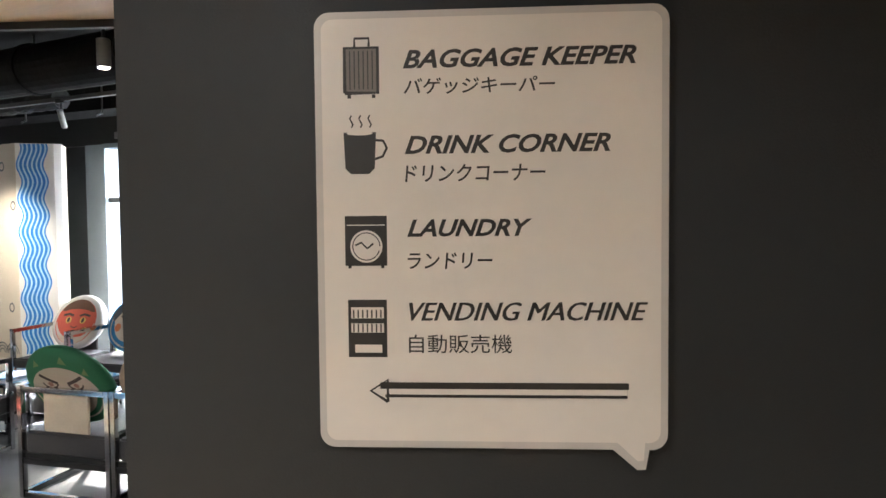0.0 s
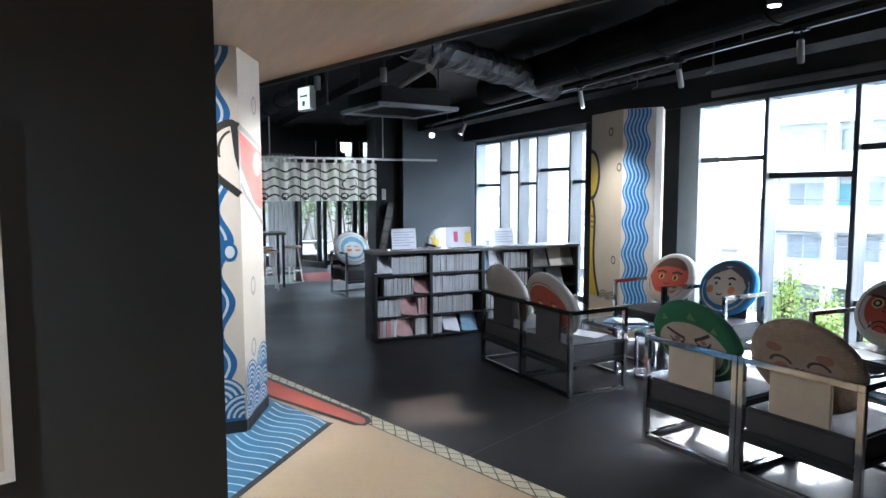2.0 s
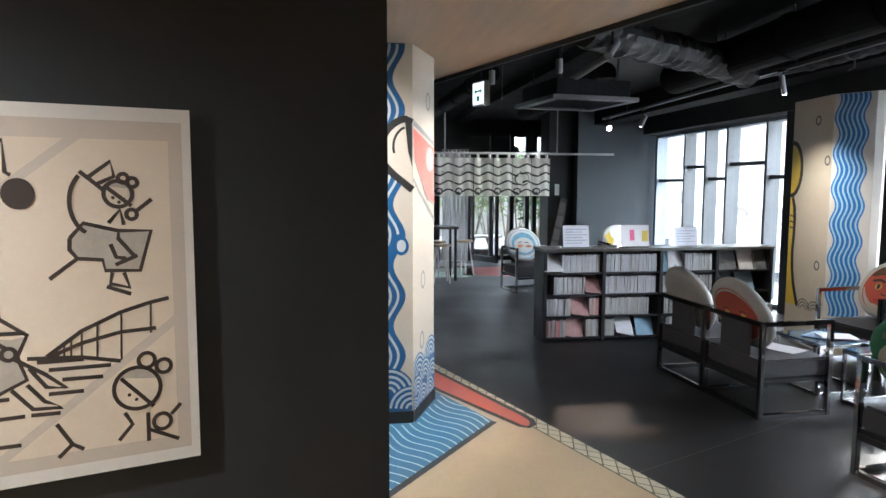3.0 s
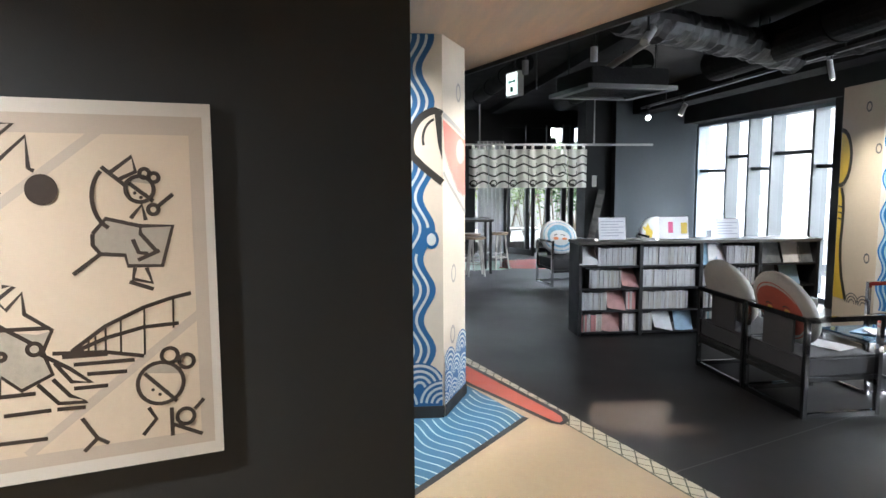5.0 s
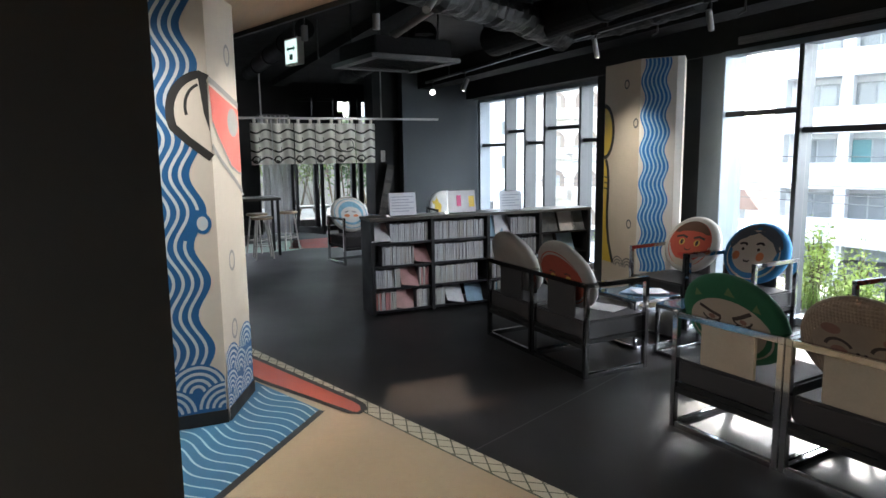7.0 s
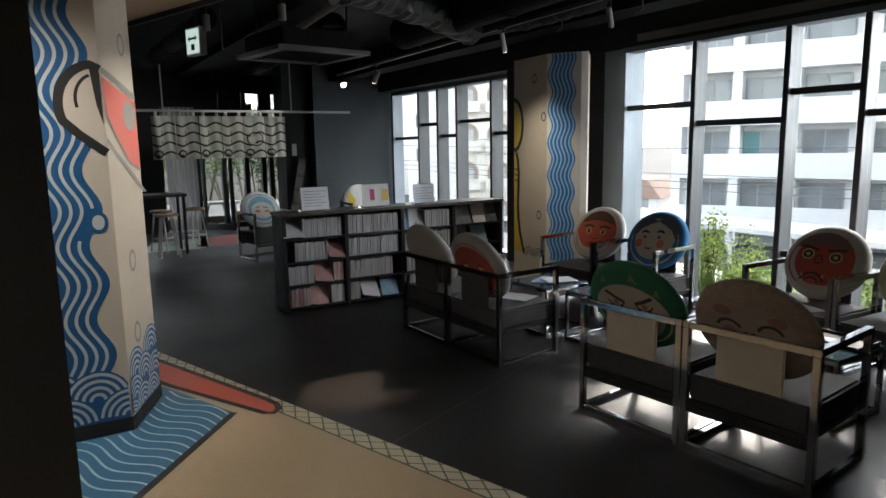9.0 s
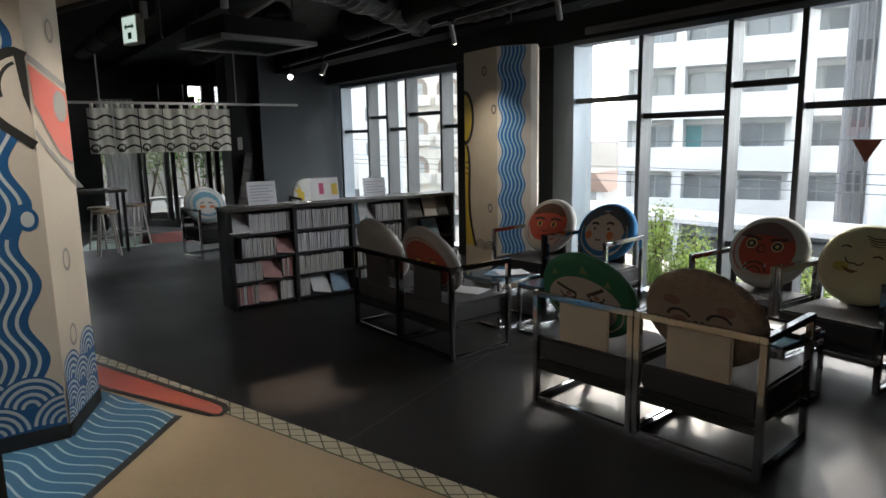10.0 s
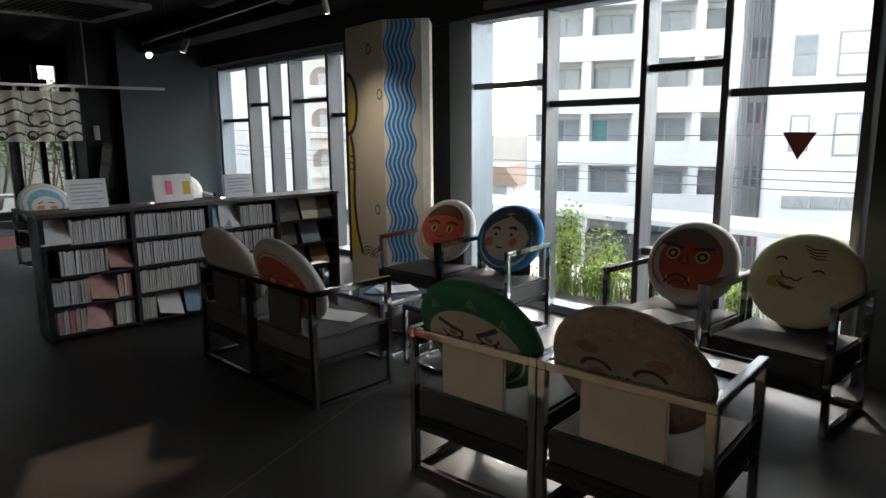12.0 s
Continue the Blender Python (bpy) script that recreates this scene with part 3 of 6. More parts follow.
icon("mug_icon", [([(0.124, 1.788), (0.142, 1.786), (0.149, 1.772), (0.141, 1.756), (0.124, 1.750)], 0.005)] + [([(0.080 + 0.018 * k + 0.003 * math.sin(i * 1.6), 1.812 + 0.006 * i) for i in range(5)], 0.003) for k in range(3)],
     [[(0.064, 1.803), (0.128, 1.803), (0.125, 1.733), (0.114, 1.722), (0.078, 1.722), (0.067, 1.733)]], [ellipse(0.096, 1.801, 0.026, 0.004, 14)])
icon("washer_icon", (), [rect(0.064, 1.542, 0.147, 1.640), rect(0.070, 1.537, 0.076, 1.542), rect(0.135, 1.537, 0.141, 1.542)], [ellipse(0.106, 1.580, 0.032, 0.032, 24), rect(0.068, 1.621, 0.143, 1.623)])
icon("washer_swirl", [([(0.084, 1.582), (0.096, 1.588), (0.108, 1.576), (0.120, 1.586)], 0.004), (ellipse(0.106, 1.580, 0.027, 0.027, 20), 0.002)])
icon("vending_icon", (), [rect(0.068, 1.361, 0.145, 1.475)], [rect(0.074, 1.438, 0.139, 1.460), rect(0.074, 1.410, 0.139, 1.428), rect(0.081, 1.370, 0.135, 1.386)])
for k in range(7):
    for z in (1.439, 1.411):
        icon("vending_bottle", [([(0.079 + 0.009 * k, z), (0.079 + 0.009 * k, z + 0.016)], 0.003)])
icon("arrow", [([(0.140, 1.308), (0.612, 1.308), (0.612, 1.284), (0.140, 1.284)], 0.006), ([(0.145, 1.272), (0.111, 1.294), (0.145, 1.316), (0.145, 1.272)], 0.006)], [rect(0.130, 1.298, 0.615, 1.311)])

# Framed drawing on the other partition ---------------------------------------
POSTER_M = Matrix.Translation((-2.98, -0.592, 0)) @ ASKEW @ pose(0.003, 0, 0, 90, 0, 90)
poster = thing("wall_picture", "large pale canvas picture with black line drawings", "picture", POSTER_M)
P_W, P_LO, P_HI = 0.88, 0.672, 1.820
bm = bmesh.new()
plate(bm, rect(-P_W, P_LO, -0.012, P_HI), 0.002, 0.034)
part("canvas", bm, mat("canvas_white", (0.62, 0.59, 0.54), 0.55, var=0.03, bump=0.15, bump_scale=500), poster, bevel=0.002)
pic = (lambda u, v, h: (u, v, 0.034 + h))
bm = bmesh.new()
patch(bm, rect(-P_W + 0.03, P_LO + 0.040, -0.039, P_HI - 0.042), pic, 0.0006)
BAND = mat("picture_band", (0.49, 0.425, 0.35), 0.6, var=0.03)
part("border", bm, BAND, poster)
bm = bmesh.new()
patch(bm, rect(-P_W + 0.07, P_LO + 0.083, -0.080, P_HI - 0.100), pic, 0.0012)
part("ground", bm, mat("picture_ground", (0.61, 0.515, 0.40), 0.6, var=0.03), poster)


def pp(x, y):
    """From a sheet of the drawing: 610 units to the visible width."""
    w_ = 1 - 0.000193375 * x - 4.28245e-05 * y
    return (0.00102001 * x - 2.68412e-05 * y - 0.631918) / w_, (-0.000301229 * x - 0.00112589 * y + 1.87992) / w_


for a, b in (((20, 372), (335, 140)), ((120, 1010), (585, 630))):
    bm = bmesh.new()
    ribbon(bm, [pp(*a), pp(*b)], 0.027, pic, 0.0017)
    part("diagonal_band", bm, BAND, poster)
PIC_GREY = mat("picture_grey", (0.38, 0.34, 0.28), 0.6)
for n_, pts in enumerate(([(300, 420), (335, 385), (425, 405), (505, 405), (480, 510), (390, 510), (385, 482), (320, 478), (300, 460)], [(150, 690), (190, 680), (165, 735), (190, 800), (110, 838), (60, 805), (20, 830), (20, 680)])):
    bm = bmesh.new()
    patch(bm, [pp(*p) for p in pts], pic, 0.0020)
    part("grey_shape", bm, PIC_GREY, poster)
for cx, cy, r in ((428, 305, 0.038), (478, 815, 0.062)):
    bm = bmesh.new()
    patch(bm, ellipse(*pp(cx, cy), r, r, 20, 0.3, 2.6), pic, 0.0022)
    part("grey_shape", bm, PIC_GREY, poster)
W1 = 0.0125
PIC_INK = mat("picture_ink", (0.045, 0.032, 0.025), 0.55)


def drawn(pts, w_, h, closed=False):
    bm = bmesh.new()
    ribbon(bm, pts, w_, pic, h, closed=closed)
    part("drawn_line", bm, PIC_INK, poster)


for pts in ([(325, 248), (390, 300)], [(350, 262), (405, 222), (415, 262), (370, 282)], [(300, 425), (335, 385), (425, 405), (425, 425), (465, 470)], [(425, 405), (510, 405), (482, 510), (392, 510), (385, 482), (320, 478), (300, 455), (300, 425)],
            [(320, 478), (248, 532)], [(400, 385), (430, 350), (440, 390)], [(470, 355), (512, 322)], [(405, 440), (420, 475), (445, 478)], [(418, 495), (475, 470)], [(410, 515), (405, 545), (455, 555), (440, 515)], [(395, 552), (458, 572)],
            [(240, 735), (330, 668), (430, 620), (505, 595), (555, 583)], [(250, 735), (330, 700), (430, 672), (522, 662)], [(190, 740), (330, 737), (430, 748)], [(215, 750), (335, 742)], [(245, 770), (405, 758)], [(280, 795), (385, 788)], [(245, 833), (335, 825)],
            [(45, 855), (145, 845)], [(60, 905), (185, 890)], [(0, 985), (175, 965)], [(265, 912), (305, 965), (335, 978)], [(270, 1000), (305, 965)],
            [(0, 130), (95, 132), (10, 200), (50, 235), (128, 165), (135, 250), (150, 258)], [(0, 285), (60, 320)], [(60, 562), (92, 562), (45, 600), (70, 625), (112, 580), (118, 635), (190, 678), (165, 735), (190, 795), (108, 838), (55, 802), (50, 845), (0, 842)],
            [(0, 680), (185, 672)], [(0, 640), (140, 715)], [(155, 740), (235, 780), (292, 818), (240, 815), (195, 765)], [(150, 822), (205, 872), (280, 868), (235, 852), (190, 808)], [(200, 888), (275, 882)],
            [(440, 885), (460, 915), (425, 958)], [(500, 885), (502, 960)], [(505, 930), (580, 955)], [(560, 890), (585, 862)], [(430, 795), (515, 868)], [(388, 285), (460, 340)]):
    drawn([pp(*p) for p in pts], W1, 0.0028)
for x, y0, y1 in ((270, 720, 735), (285, 705, 735), (303, 690, 735), (330, 668, 735), (370, 645, 737), (432, 620, 745), (508, 595, 675)):
    drawn([pp(x, y0), pp(x, y1)], 0.006, 0.0032)
for cx, cy, r in ((425, 308, 0.040), (438, 267, 0.014), (462, 278, 0.014), (460, 362, 0.015), (473, 820, 0.068), (497, 747, 0.024), (541, 762, 0.022), (537, 908, 0.026), (143, 728, 0.018), (35, 748, 0.011), (55, 748, 0.011)):
    drawn(ellipse(*pp(cx, cy), r, r, 24), W1, 0.0036, True)
drawn(ellipse(*pp(365, 330), 0.068, 0.10, 14, 2.2, 4.3), W1, 0.0036)
bm = bmesh.new()
patch(bm, ellipse(*pp(168, 307), 0.043, 0.046, 24), pic, 0.0036)
part("drawn_dot", bm, PIC_INK, poster)
for cx, cy in ((412, 318), (428, 330), (440, 322), (452, 838), (470, 850), (488, 842)):
    bm = bmesh.new()
    patch(bm, ellipse(*pp(cx, cy), 0.0055, 0.0055, 10), pic, 0.0036)
    part("drawn_dot", bm, PIC_INK, poster)

# Lounge chairs --------------------------------------------------------------
SEAT_W, SEAT_D, ARM = 0.665, 0.57, 0.675
PLATE_CREAM = mat("cream_cloth", (0.50, 0.43, 0.33), 0.85, var=0.08, scale=8, bump=0.3, bump_scale=350)
SEAT_UNDER = mat("seat_black_leather", (0.011, 0.011, 0.011), 0.5, var=0.15, scale=10, bump=0.2, bump_scale=200)


def lounge_chair(plate_mat, label):
    c = thing("lounge_chair", label, "chair", group="lounge chairs")
    t = 0.034
    hw, hd = SEAT_W / 2 - t / 2 - 0.003, SEAT_D / 2 - t / 2
    for sx in (-1, 1):
        for sy in (-1, 1):
            bm = bmesh.new()
            add_box(bm, (sx * hw, sy * hd, (ARM - t) / 2), (t, t, ARM - t))
            part("leg", bm, CHROME, c, bevel=0.003)
        bm = bmesh.new()
        add_box(bm, (sx * hw, 0, ARM - t / 2), (t + 0.003, SEAT_D, t))
        part("armrest", bm, CHROME, c, bevel=0.003)
        bm = bmesh.new()
        add_box(bm, (sx * hw, 0, t / 2), (t - 0.004, SEAT_D - 2 * t, t))
        part("runner", bm, CHROME, c, bevel=0.003)
    for nm, y, z in (("back_rail", -hd, ARM - t / 2 - 0.002), ("stretcher", -hd, t / 2), ("seat_rail", -hd, 0.222), ("seat_rail", hd, 0.222)):
        bm = bmesh.new()
        add_box(bm, (0, y, z), (2 * hw - t, t - 0.004, t))
        part(nm, bm, SEAT_UNDER if nm == "seat_rail" else CHROME, c, bevel=0.003)
    bm = bmesh.new()
    add_box(bm, (0, -0.006, 0.252), (2 * hw - t - 0.004, SEAT_D - 0.045, 0.03))
    part("seat_board", bm, SEAT_UNDER, c, "black seat board")
    bm = bmesh.new()
    add_box(bm, (0, 0.008, 0.334), (2 * hw - t - 0.004, SEAT_D - 0.022, 0.134))
    part("seat", bm, SEAT_GREY, c, "thick dark grey cloth seat pad", bevel=0.014)
    bm = bmesh.new()
    add_box(bm, (0, -hd + 0.022, 0.525), (0.33, 0.018, 0.25))
    part("backrest", bm, plate_mat, c, bevel=0.008)
    return c


def pair_spots(x, y, turn):
    return [pose(x, y, 0, 0, 0, turn) @ pose(s * SEAT_W / 2, 0, 0) for s in (-1, 1)]


P1, P2, P3, P4 = pair_spots(-3.192, 3.022, 6.8), pair_spots(-5.32, 2.925, 3.0), pair_spots(-5.36, 4.49, 186.0), pair_spots(-3.265, 4.60, 178.5)
FAR_SPOTS = [pose(-10.35, 2.72, 0, 0, 0, -80), pose(-10.92, 4.50, 0, 0, 0, -95)]
cream_chair = lounge_chair(PLATE_CREAM, "polished steel lounge chair with grey seat and cream back")
cream_chair.matrix_basis = P1[0]
copy_thing(cream_chair, P1[1])
grey_chair = lounge_chair(SEAT_GREY, "polished steel lounge chair with dark grey seat and back")
grey_chair.matrix_basis = P2[0]
for m in [P2[1]] + P3 + P4 + FAR_SPOTS:
    copy_thing(grey_chair, m)

# Round cushions -------------------------------------------------------------
SKIN = mat("print_cream", (0.42, 0.36, 0.29), 0.85, var=0.05)
PRINT_RED = mat("print_red", (0.42, 0.075, 0.045), 0.85, var=0.08)
PRINT_INK = mat("print_ink", (0.05, 0.035, 0.03), 0.85)
PRINT_BLUE = mat("print_blue", (0.04, 0.20, 0.42), 0.85, var=0.08)
PRINT_WHITE = mat("print_white", (0.42, 0.405, 0.38), 0.85, var=0.06, bump=0.25, bump_scale=300)
PRINT_GREEN = mat("print_green", (0.022, 0.13, 0.06), 0.85, var=0.08, bump=0.25, bump_scale=300)
PRINT_KNIT = mat("print_knit", (0.28, 0.215, 0.16), 0.9, var=0.18, scale=30, bump=0.6, bump_scale=90)
kn = PRINT_KNIT.node_tree                            # rows of knitted scales
scales_ = kn.nodes.new("ShaderNodeTexVoronoi")
scales_.inputs["Scale"].default_value = 62
scales_.inputs["Randomness"].default_value = 0.15
kn_tc = kn.nodes.new("ShaderNodeTexCoord")
kn.links.new(kn_tc.outputs["Object"], scales_.inputs["Vector"])
kn_bump = kn.nodes.new("ShaderNodeBump")
kn_bump.invert = True
kn_bump.inputs["Strength"].default_value, kn_bump.inputs["Distance"].default_value = 1.0, 0.006
kn.links.new(scales_.outputs["Distance"], kn_bump.inputs["Height"])
kn.links.new(kn_bump.outputs[0], kn.nodes["Principled BSDF"].inputs["Normal"])
PRINT_YELLOW = mat("print_yellow", (0.68, 0.64, 0.40), 0.85, var=0.10, scale=3, bump=0.25, bump_scale=300)
PRINT_ORANGE = mat("print_orange", (0.72, 0.25, 0.10), 0.85)
CRX, CRY, CTH = 0.302, 0.276, 0.105


def cushion(m, rim, label, art):
    """A round cushion on a seat, leaning on the back rail. art: (name, material, outlines, strokes); printed on both sides."""
    c = thing("cushion", label, "cushion", m @ pose(0, -0.198, 0.682, 90 - 25, 0, 180), group="round printed cushions")
    bm = bmesh.new()
    n = 44
    prof = [(0.0, CTH / 2), (0.45, CTH / 2 * 0.985), (0.75, CTH / 2 * 0.92), (0.90, CTH / 2 * 0.76), (0.97, CTH / 2 * 0.5), (1.0, 0.006)]
    prof = prof + [(r, -z) for r, z in prof[::-1]]
    rings = []
    for r, z in prof:
        if r == 0:
            rings.append([bm.verts.new((0, 0, z))])
        else:
            rings.append([bm.verts.new((CRX * r * math.cos(2 * math.pi * i / n), CRY * r * math.sin(2 * math.pi * i / n), z)) for i in range(n)])
    for a, b in zip(rings[:-1], rings[1:]):
        for i in range(n):
            j = (i + 1) % n
            if len(a) == 1:
                bm.faces.new((a[0], b[i], b[j]))
            elif len(b) == 1:
                bm.faces.new((a[i], b[0], a[j]))
            else:
                bm.faces.new((a[i], b[i], b[j], a[j]))
    bmesh.ops.recalc_face_normals(bm, faces=bm.faces)
    part("cover", bm, rim, c, smooth=True)

    def top(u, v, h, side):
        r = math.hypot(u / CRX, v / CRY)
        z = CTH / 2
        for (r0, z0), (r1, z1) in zip(prof[:5], prof[1:6]):
            if r0 <= r <= r1:
                z = z0 + (z1 - z0) * (r - r0) / (r1 - r0)
        return (u * side, v, side * (z + 0.0012 + h))
    for k, (nm, mt, fills, strokes) in enumerate(art):
        for side in (1, -1):
            f = (lambda u, v, h: top(u, v, h + 0.0007 * k, side))
            for pts in fills:
                bm = bmesh.new()
                cu, cv = sum(p[0] for p in pts) / len(pts), sum(p[1] for p in pts) / len(pts)
                prev = [bm.verts.new(f(cu, cv, 0))]
                for q in (0.35, 0.7, 1.0):
                    ring = [bm.verts.new(f(cu + (x - cu) * q, cv + (y - cv) * q, 0)) for x, y in pts]
                    L = len(ring)
                    for i in range(L):
                        j = (i + 1) % L
                        bm.faces.new((prev[0], ring[i], ring[j]) if len(prev) == 1 else (prev[i], ring[i], ring[j], prev[j]))
                    prev = ring
                bmesh.ops.recalc_face_normals(bm, faces=bm.faces)
                part(nm, bm, mt, c, smooth=True)
            for pts, w_ in strokes:
                bm = bmesh.new()
                ribbon(bm, pts, w_, f, 0.0004)
                bmesh.ops.recalc_face_normals(bm, faces=bm.faces)
                part("print_stroke", bm, mt, c, smooth=True)
    return c


def arc(cx, cy, rx, ry, a0, a1, n=10):
    return ellipse(cx, cy, rx, ry, n, a0, a1)


def brows(y=0.05, dx=0.09, w=0.05):
    return [([(s * dx - w / 2, y), (s * dx, y + 0.012), (s * dx + w / 2, y)], 0.010) for s in (-1, 1)]


def cap_shape(rx, ry, y):
    a = math.asin(max(-1, min(1, y / ry)))
    return ellipse(0, 0, rx, ry, 16, a, math.pi - a)


cushion(P1[0], PRINT_GREEN, "round cushion printed with green rim and cream centre", [
    ("print_field", SKIN, [ellipse(0, -0.03, 0.24, 0.19, 32)], []),
    ("print_eye", mat("print_rust", (0.24, 0.13, 0.10), 0.9), [ellipse(s * 0.092, 0.036, 0.020, 0.016, 12) for s in (-1, 1)], []),
    ("print_drawing", PRINT_INK, [], [(arc(s * 0.09, 0.045, 0.052, 0.034, math.pi, 2 * math.pi), 0.011) for s in (-1, 1)] + [([(s * 0.035, 0.045), (s * 0.09, 0.068), (s * 0.15, 0.10)], 0.022) for s in (-1, 1)] + [([(-0.03, -0.02), (0.0, -0.008), (0.03, -0.02)], 0.009)]),
    ("print_star", mat("print_gold", (0.14, 0.20, 0.08), 0.8), [[(-0.17, 0.15), (-0.15, 0.20), (-0.12, 0.165)], [(0.02, 0.19), (0.05, 0.235), (0.08, 0.18)], [(0.16, 0.12), (0.19, 0.16), (0.205, 0.11)]], [])])
cushion(P1[1], PRINT_KNIT, "round brown knit-textured cushion with dark strokes", [
    ("print_field", mat("print_tan", (0.30, 0.24, 0.185), 0.9, var=0.1), [ellipse(0, -0.02, 0.245, 0.195, 32)], []),
    ("print_patch", mat("print_rust", (0.24, 0.13, 0.10), 0.9), [ellipse(-0.12, 0.125, 0.045, 0.028, 14), ellipse(0.14, 0.10, 0.045, 0.030, 14), ellipse(0.10, -0.015, 0.048, 0.034, 14), ellipse(-0.10, 0.005, 0.04, 0.034, 14)], []),
    ("print_drawing", PRINT_INK, [], [(arc(s * 0.10, 0.02, 0.06, 0.055, 0.3, math.pi - 0.3), 0.016) for s in (-1, 1)] + [([(s * 0.022, -0.05), (s * 0.016, 0.02)], 0.015) for s in (-1, 1)] + [(arc(-0.10, 0.0, 0.03, 0.02, math.pi, 2 * math.pi), 0.008)])])
# this pair's white is darkened: the shade on its room side is in the colour
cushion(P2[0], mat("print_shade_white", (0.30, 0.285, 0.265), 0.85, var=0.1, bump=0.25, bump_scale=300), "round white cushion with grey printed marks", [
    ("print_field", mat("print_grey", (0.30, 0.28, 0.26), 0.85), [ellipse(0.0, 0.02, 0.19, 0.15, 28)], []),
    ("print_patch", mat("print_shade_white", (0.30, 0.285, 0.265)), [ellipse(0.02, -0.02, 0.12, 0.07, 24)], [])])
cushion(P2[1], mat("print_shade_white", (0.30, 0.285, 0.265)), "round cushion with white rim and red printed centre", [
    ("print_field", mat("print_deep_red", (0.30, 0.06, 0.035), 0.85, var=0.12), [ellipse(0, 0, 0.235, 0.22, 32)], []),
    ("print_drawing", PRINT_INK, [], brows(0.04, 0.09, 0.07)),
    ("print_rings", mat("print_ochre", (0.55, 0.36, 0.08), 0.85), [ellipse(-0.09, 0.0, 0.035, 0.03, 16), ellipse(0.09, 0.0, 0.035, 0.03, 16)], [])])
cushion(P3[1], PRINT_WHITE, "round cushion with white rim, red centre and dark cap", [
    ("print_field", PRINT_RED, [ellipse(0, -0.01, 0.235, 0.225, 32)], []),
    ("print_base", SKIN, [ellipse(0, 0, 0.225, 0.235, 16, math.pi * 1.22, math.pi * 1.78)], []),
    ("print_cap", mat("print_brown", (0.10, 0.05, 0.03), 0.85), [cap_shape(0.22, 0.215, 0.09)], []),
    ("print_eye", mat("print_ochre", (0.55, 0.36, 0.08), 0.85), [ellipse(s * 0.085, 0.0, 0.034, 0.032, 14) for s in (-1, 1)], []),
    ("print_drawing", PRINT_INK, [ellipse(-0.085, 0.0, 0.017, 0.027, 12), ellipse(0.085, 0.0, 0.017, 0.027, 12)], [([(-0.16, 0.045), (-0.09, 0.062), (-0.035, 0.045)], 0.022), ([(0.16, 0.045), (0.09, 0.062), (0.035, 0.045)], 0.022), (arc(0, -0.055, 0.035, 0.02, math.pi, 2 * math.pi), 0.010)]),
    ("print_patch", mat("print_dark_red", (0.40, 0.04, 0.03), 0.85), [ellipse(0, -0.125, 0.09, 0.024, 18)], [])])
cushion(P3[0], PRINT_BLUE, "round cushion with blue rim, cream centre, orange cheeks", [
    ("print_field", mat("print_pale_cream", (0.68, 0.60, 0.50), 0.85, var=0.05), [ellipse(0, -0.03, 0.245, 0.22, 32)], []),
    ("print_cap", mat("print_charcoal", (0.10, 0.12, 0.15), 0.85), [[(0.0, 0.165)] + arc(0, 0.0, 0.255, 0.24, math.pi * 0.5, math.pi * 0.93) + [(-0.215, 0.0), (-0.15, 0.09)], [(0.0, 0.165), (0.15, 0.09), (0.215, 0.0)] + arc(0, 0.0, 0.255, 0.24, math.pi * 0.07, math.pi * 0.5)], []),
    ("print_cheek", PRINT_ORANGE, [ellipse(-0.150, -0.055, 0.036, 0.040, 16), ellipse(0.075, -0.045, 0.036, 0.040, 16)], []),
    ("print_drawing", PRINT_INK, [ellipse(-0.100, 0.008, 0.014, 0.014, 12), ellipse(0.045, 0.015, 0.014, 0.014, 12)],
     [(arc(-0.105, 0.040, 0.034, 0.022, 0.2, math.pi - 0.2), 0.020), (arc(0.05, 0.052, 0.034, 0.022, 0.2, math.pi - 0.2), 0.020), ([(-0.065, -0.085), (-0.052, -0.102), (-0.038, -0.094), (-0.022, -0.102), (-0.012, -0.085)], 0.014)])])
cushion(P4[1], PRINT_WHITE, "round cushion with grey-white rim and red centre", [
    ("print_field", PRINT_RED, [ellipse(-0.015, -0.005, 0.235, 0.215, 32)], []),
    ("print_base", SKIN, [ellipse(-0.015, 0, 0.215, 0.23, 16, math.pi * 1.28, math.pi * 1.72)], []),
    ("print_cap", mat("print_grey_brown", (0.17, 0.11, 0.10), 0.85), [[(x - 0.015, y) for x, y in cap_shape(0.222, 0.212, 0.085)]], []),
    ("print_ring", mat("print_straw", (0.60, 0.50, 0.24), 0.85), [ellipse(-0.115, 0.035, 0.046, 0.040, 20), ellipse(0.085, 0.030, 0.046, 0.040, 20)], []),
    ("print_drawing", PRINT_INK, [ellipse(-0.115, 0.035, 0.036, 0.030, 18), ellipse(0.085, 0.030, 0.036, 0.030, 18)],
     [([(-0.18, 0.092), (-0.11, 0.088), (-0.05, 0.072)], 0.020), ([(0.15, 0.088), (0.08, 0.084), (0.02, 0.072)], 0.020), ([(-0.06, -0.018), (-0.045, 0.03), (-0.02, 0.035), (0.005, -0.015), (-0.03, -0.026), (-0.06, -0.018)], 0.010),
      (arc(-0.04, -0.175, 0.085, 0.075, 0.15, math.pi - 0.15), 0.013), (arc(-0.04, -0.182, 0.05, 0.045, 0.15, math.pi - 0.15), 0.010)]),
    ("print_pupil", mat("print_straw", (0.60, 0.50, 0.24)), [ellipse(-0.115, 0.035, 0.016, 0.014, 12), ellipse(0.085, 0.030, 0.016, 0.014, 12)], []),
    ("print_fang", PRINT_WHITE, [[(-0.125, -0.135), (-0.105, -0.135), (-0.118, -0.105)], [(0.025, -0.130), (0.045, -0.130), (0.036, -0.100)]], [])])
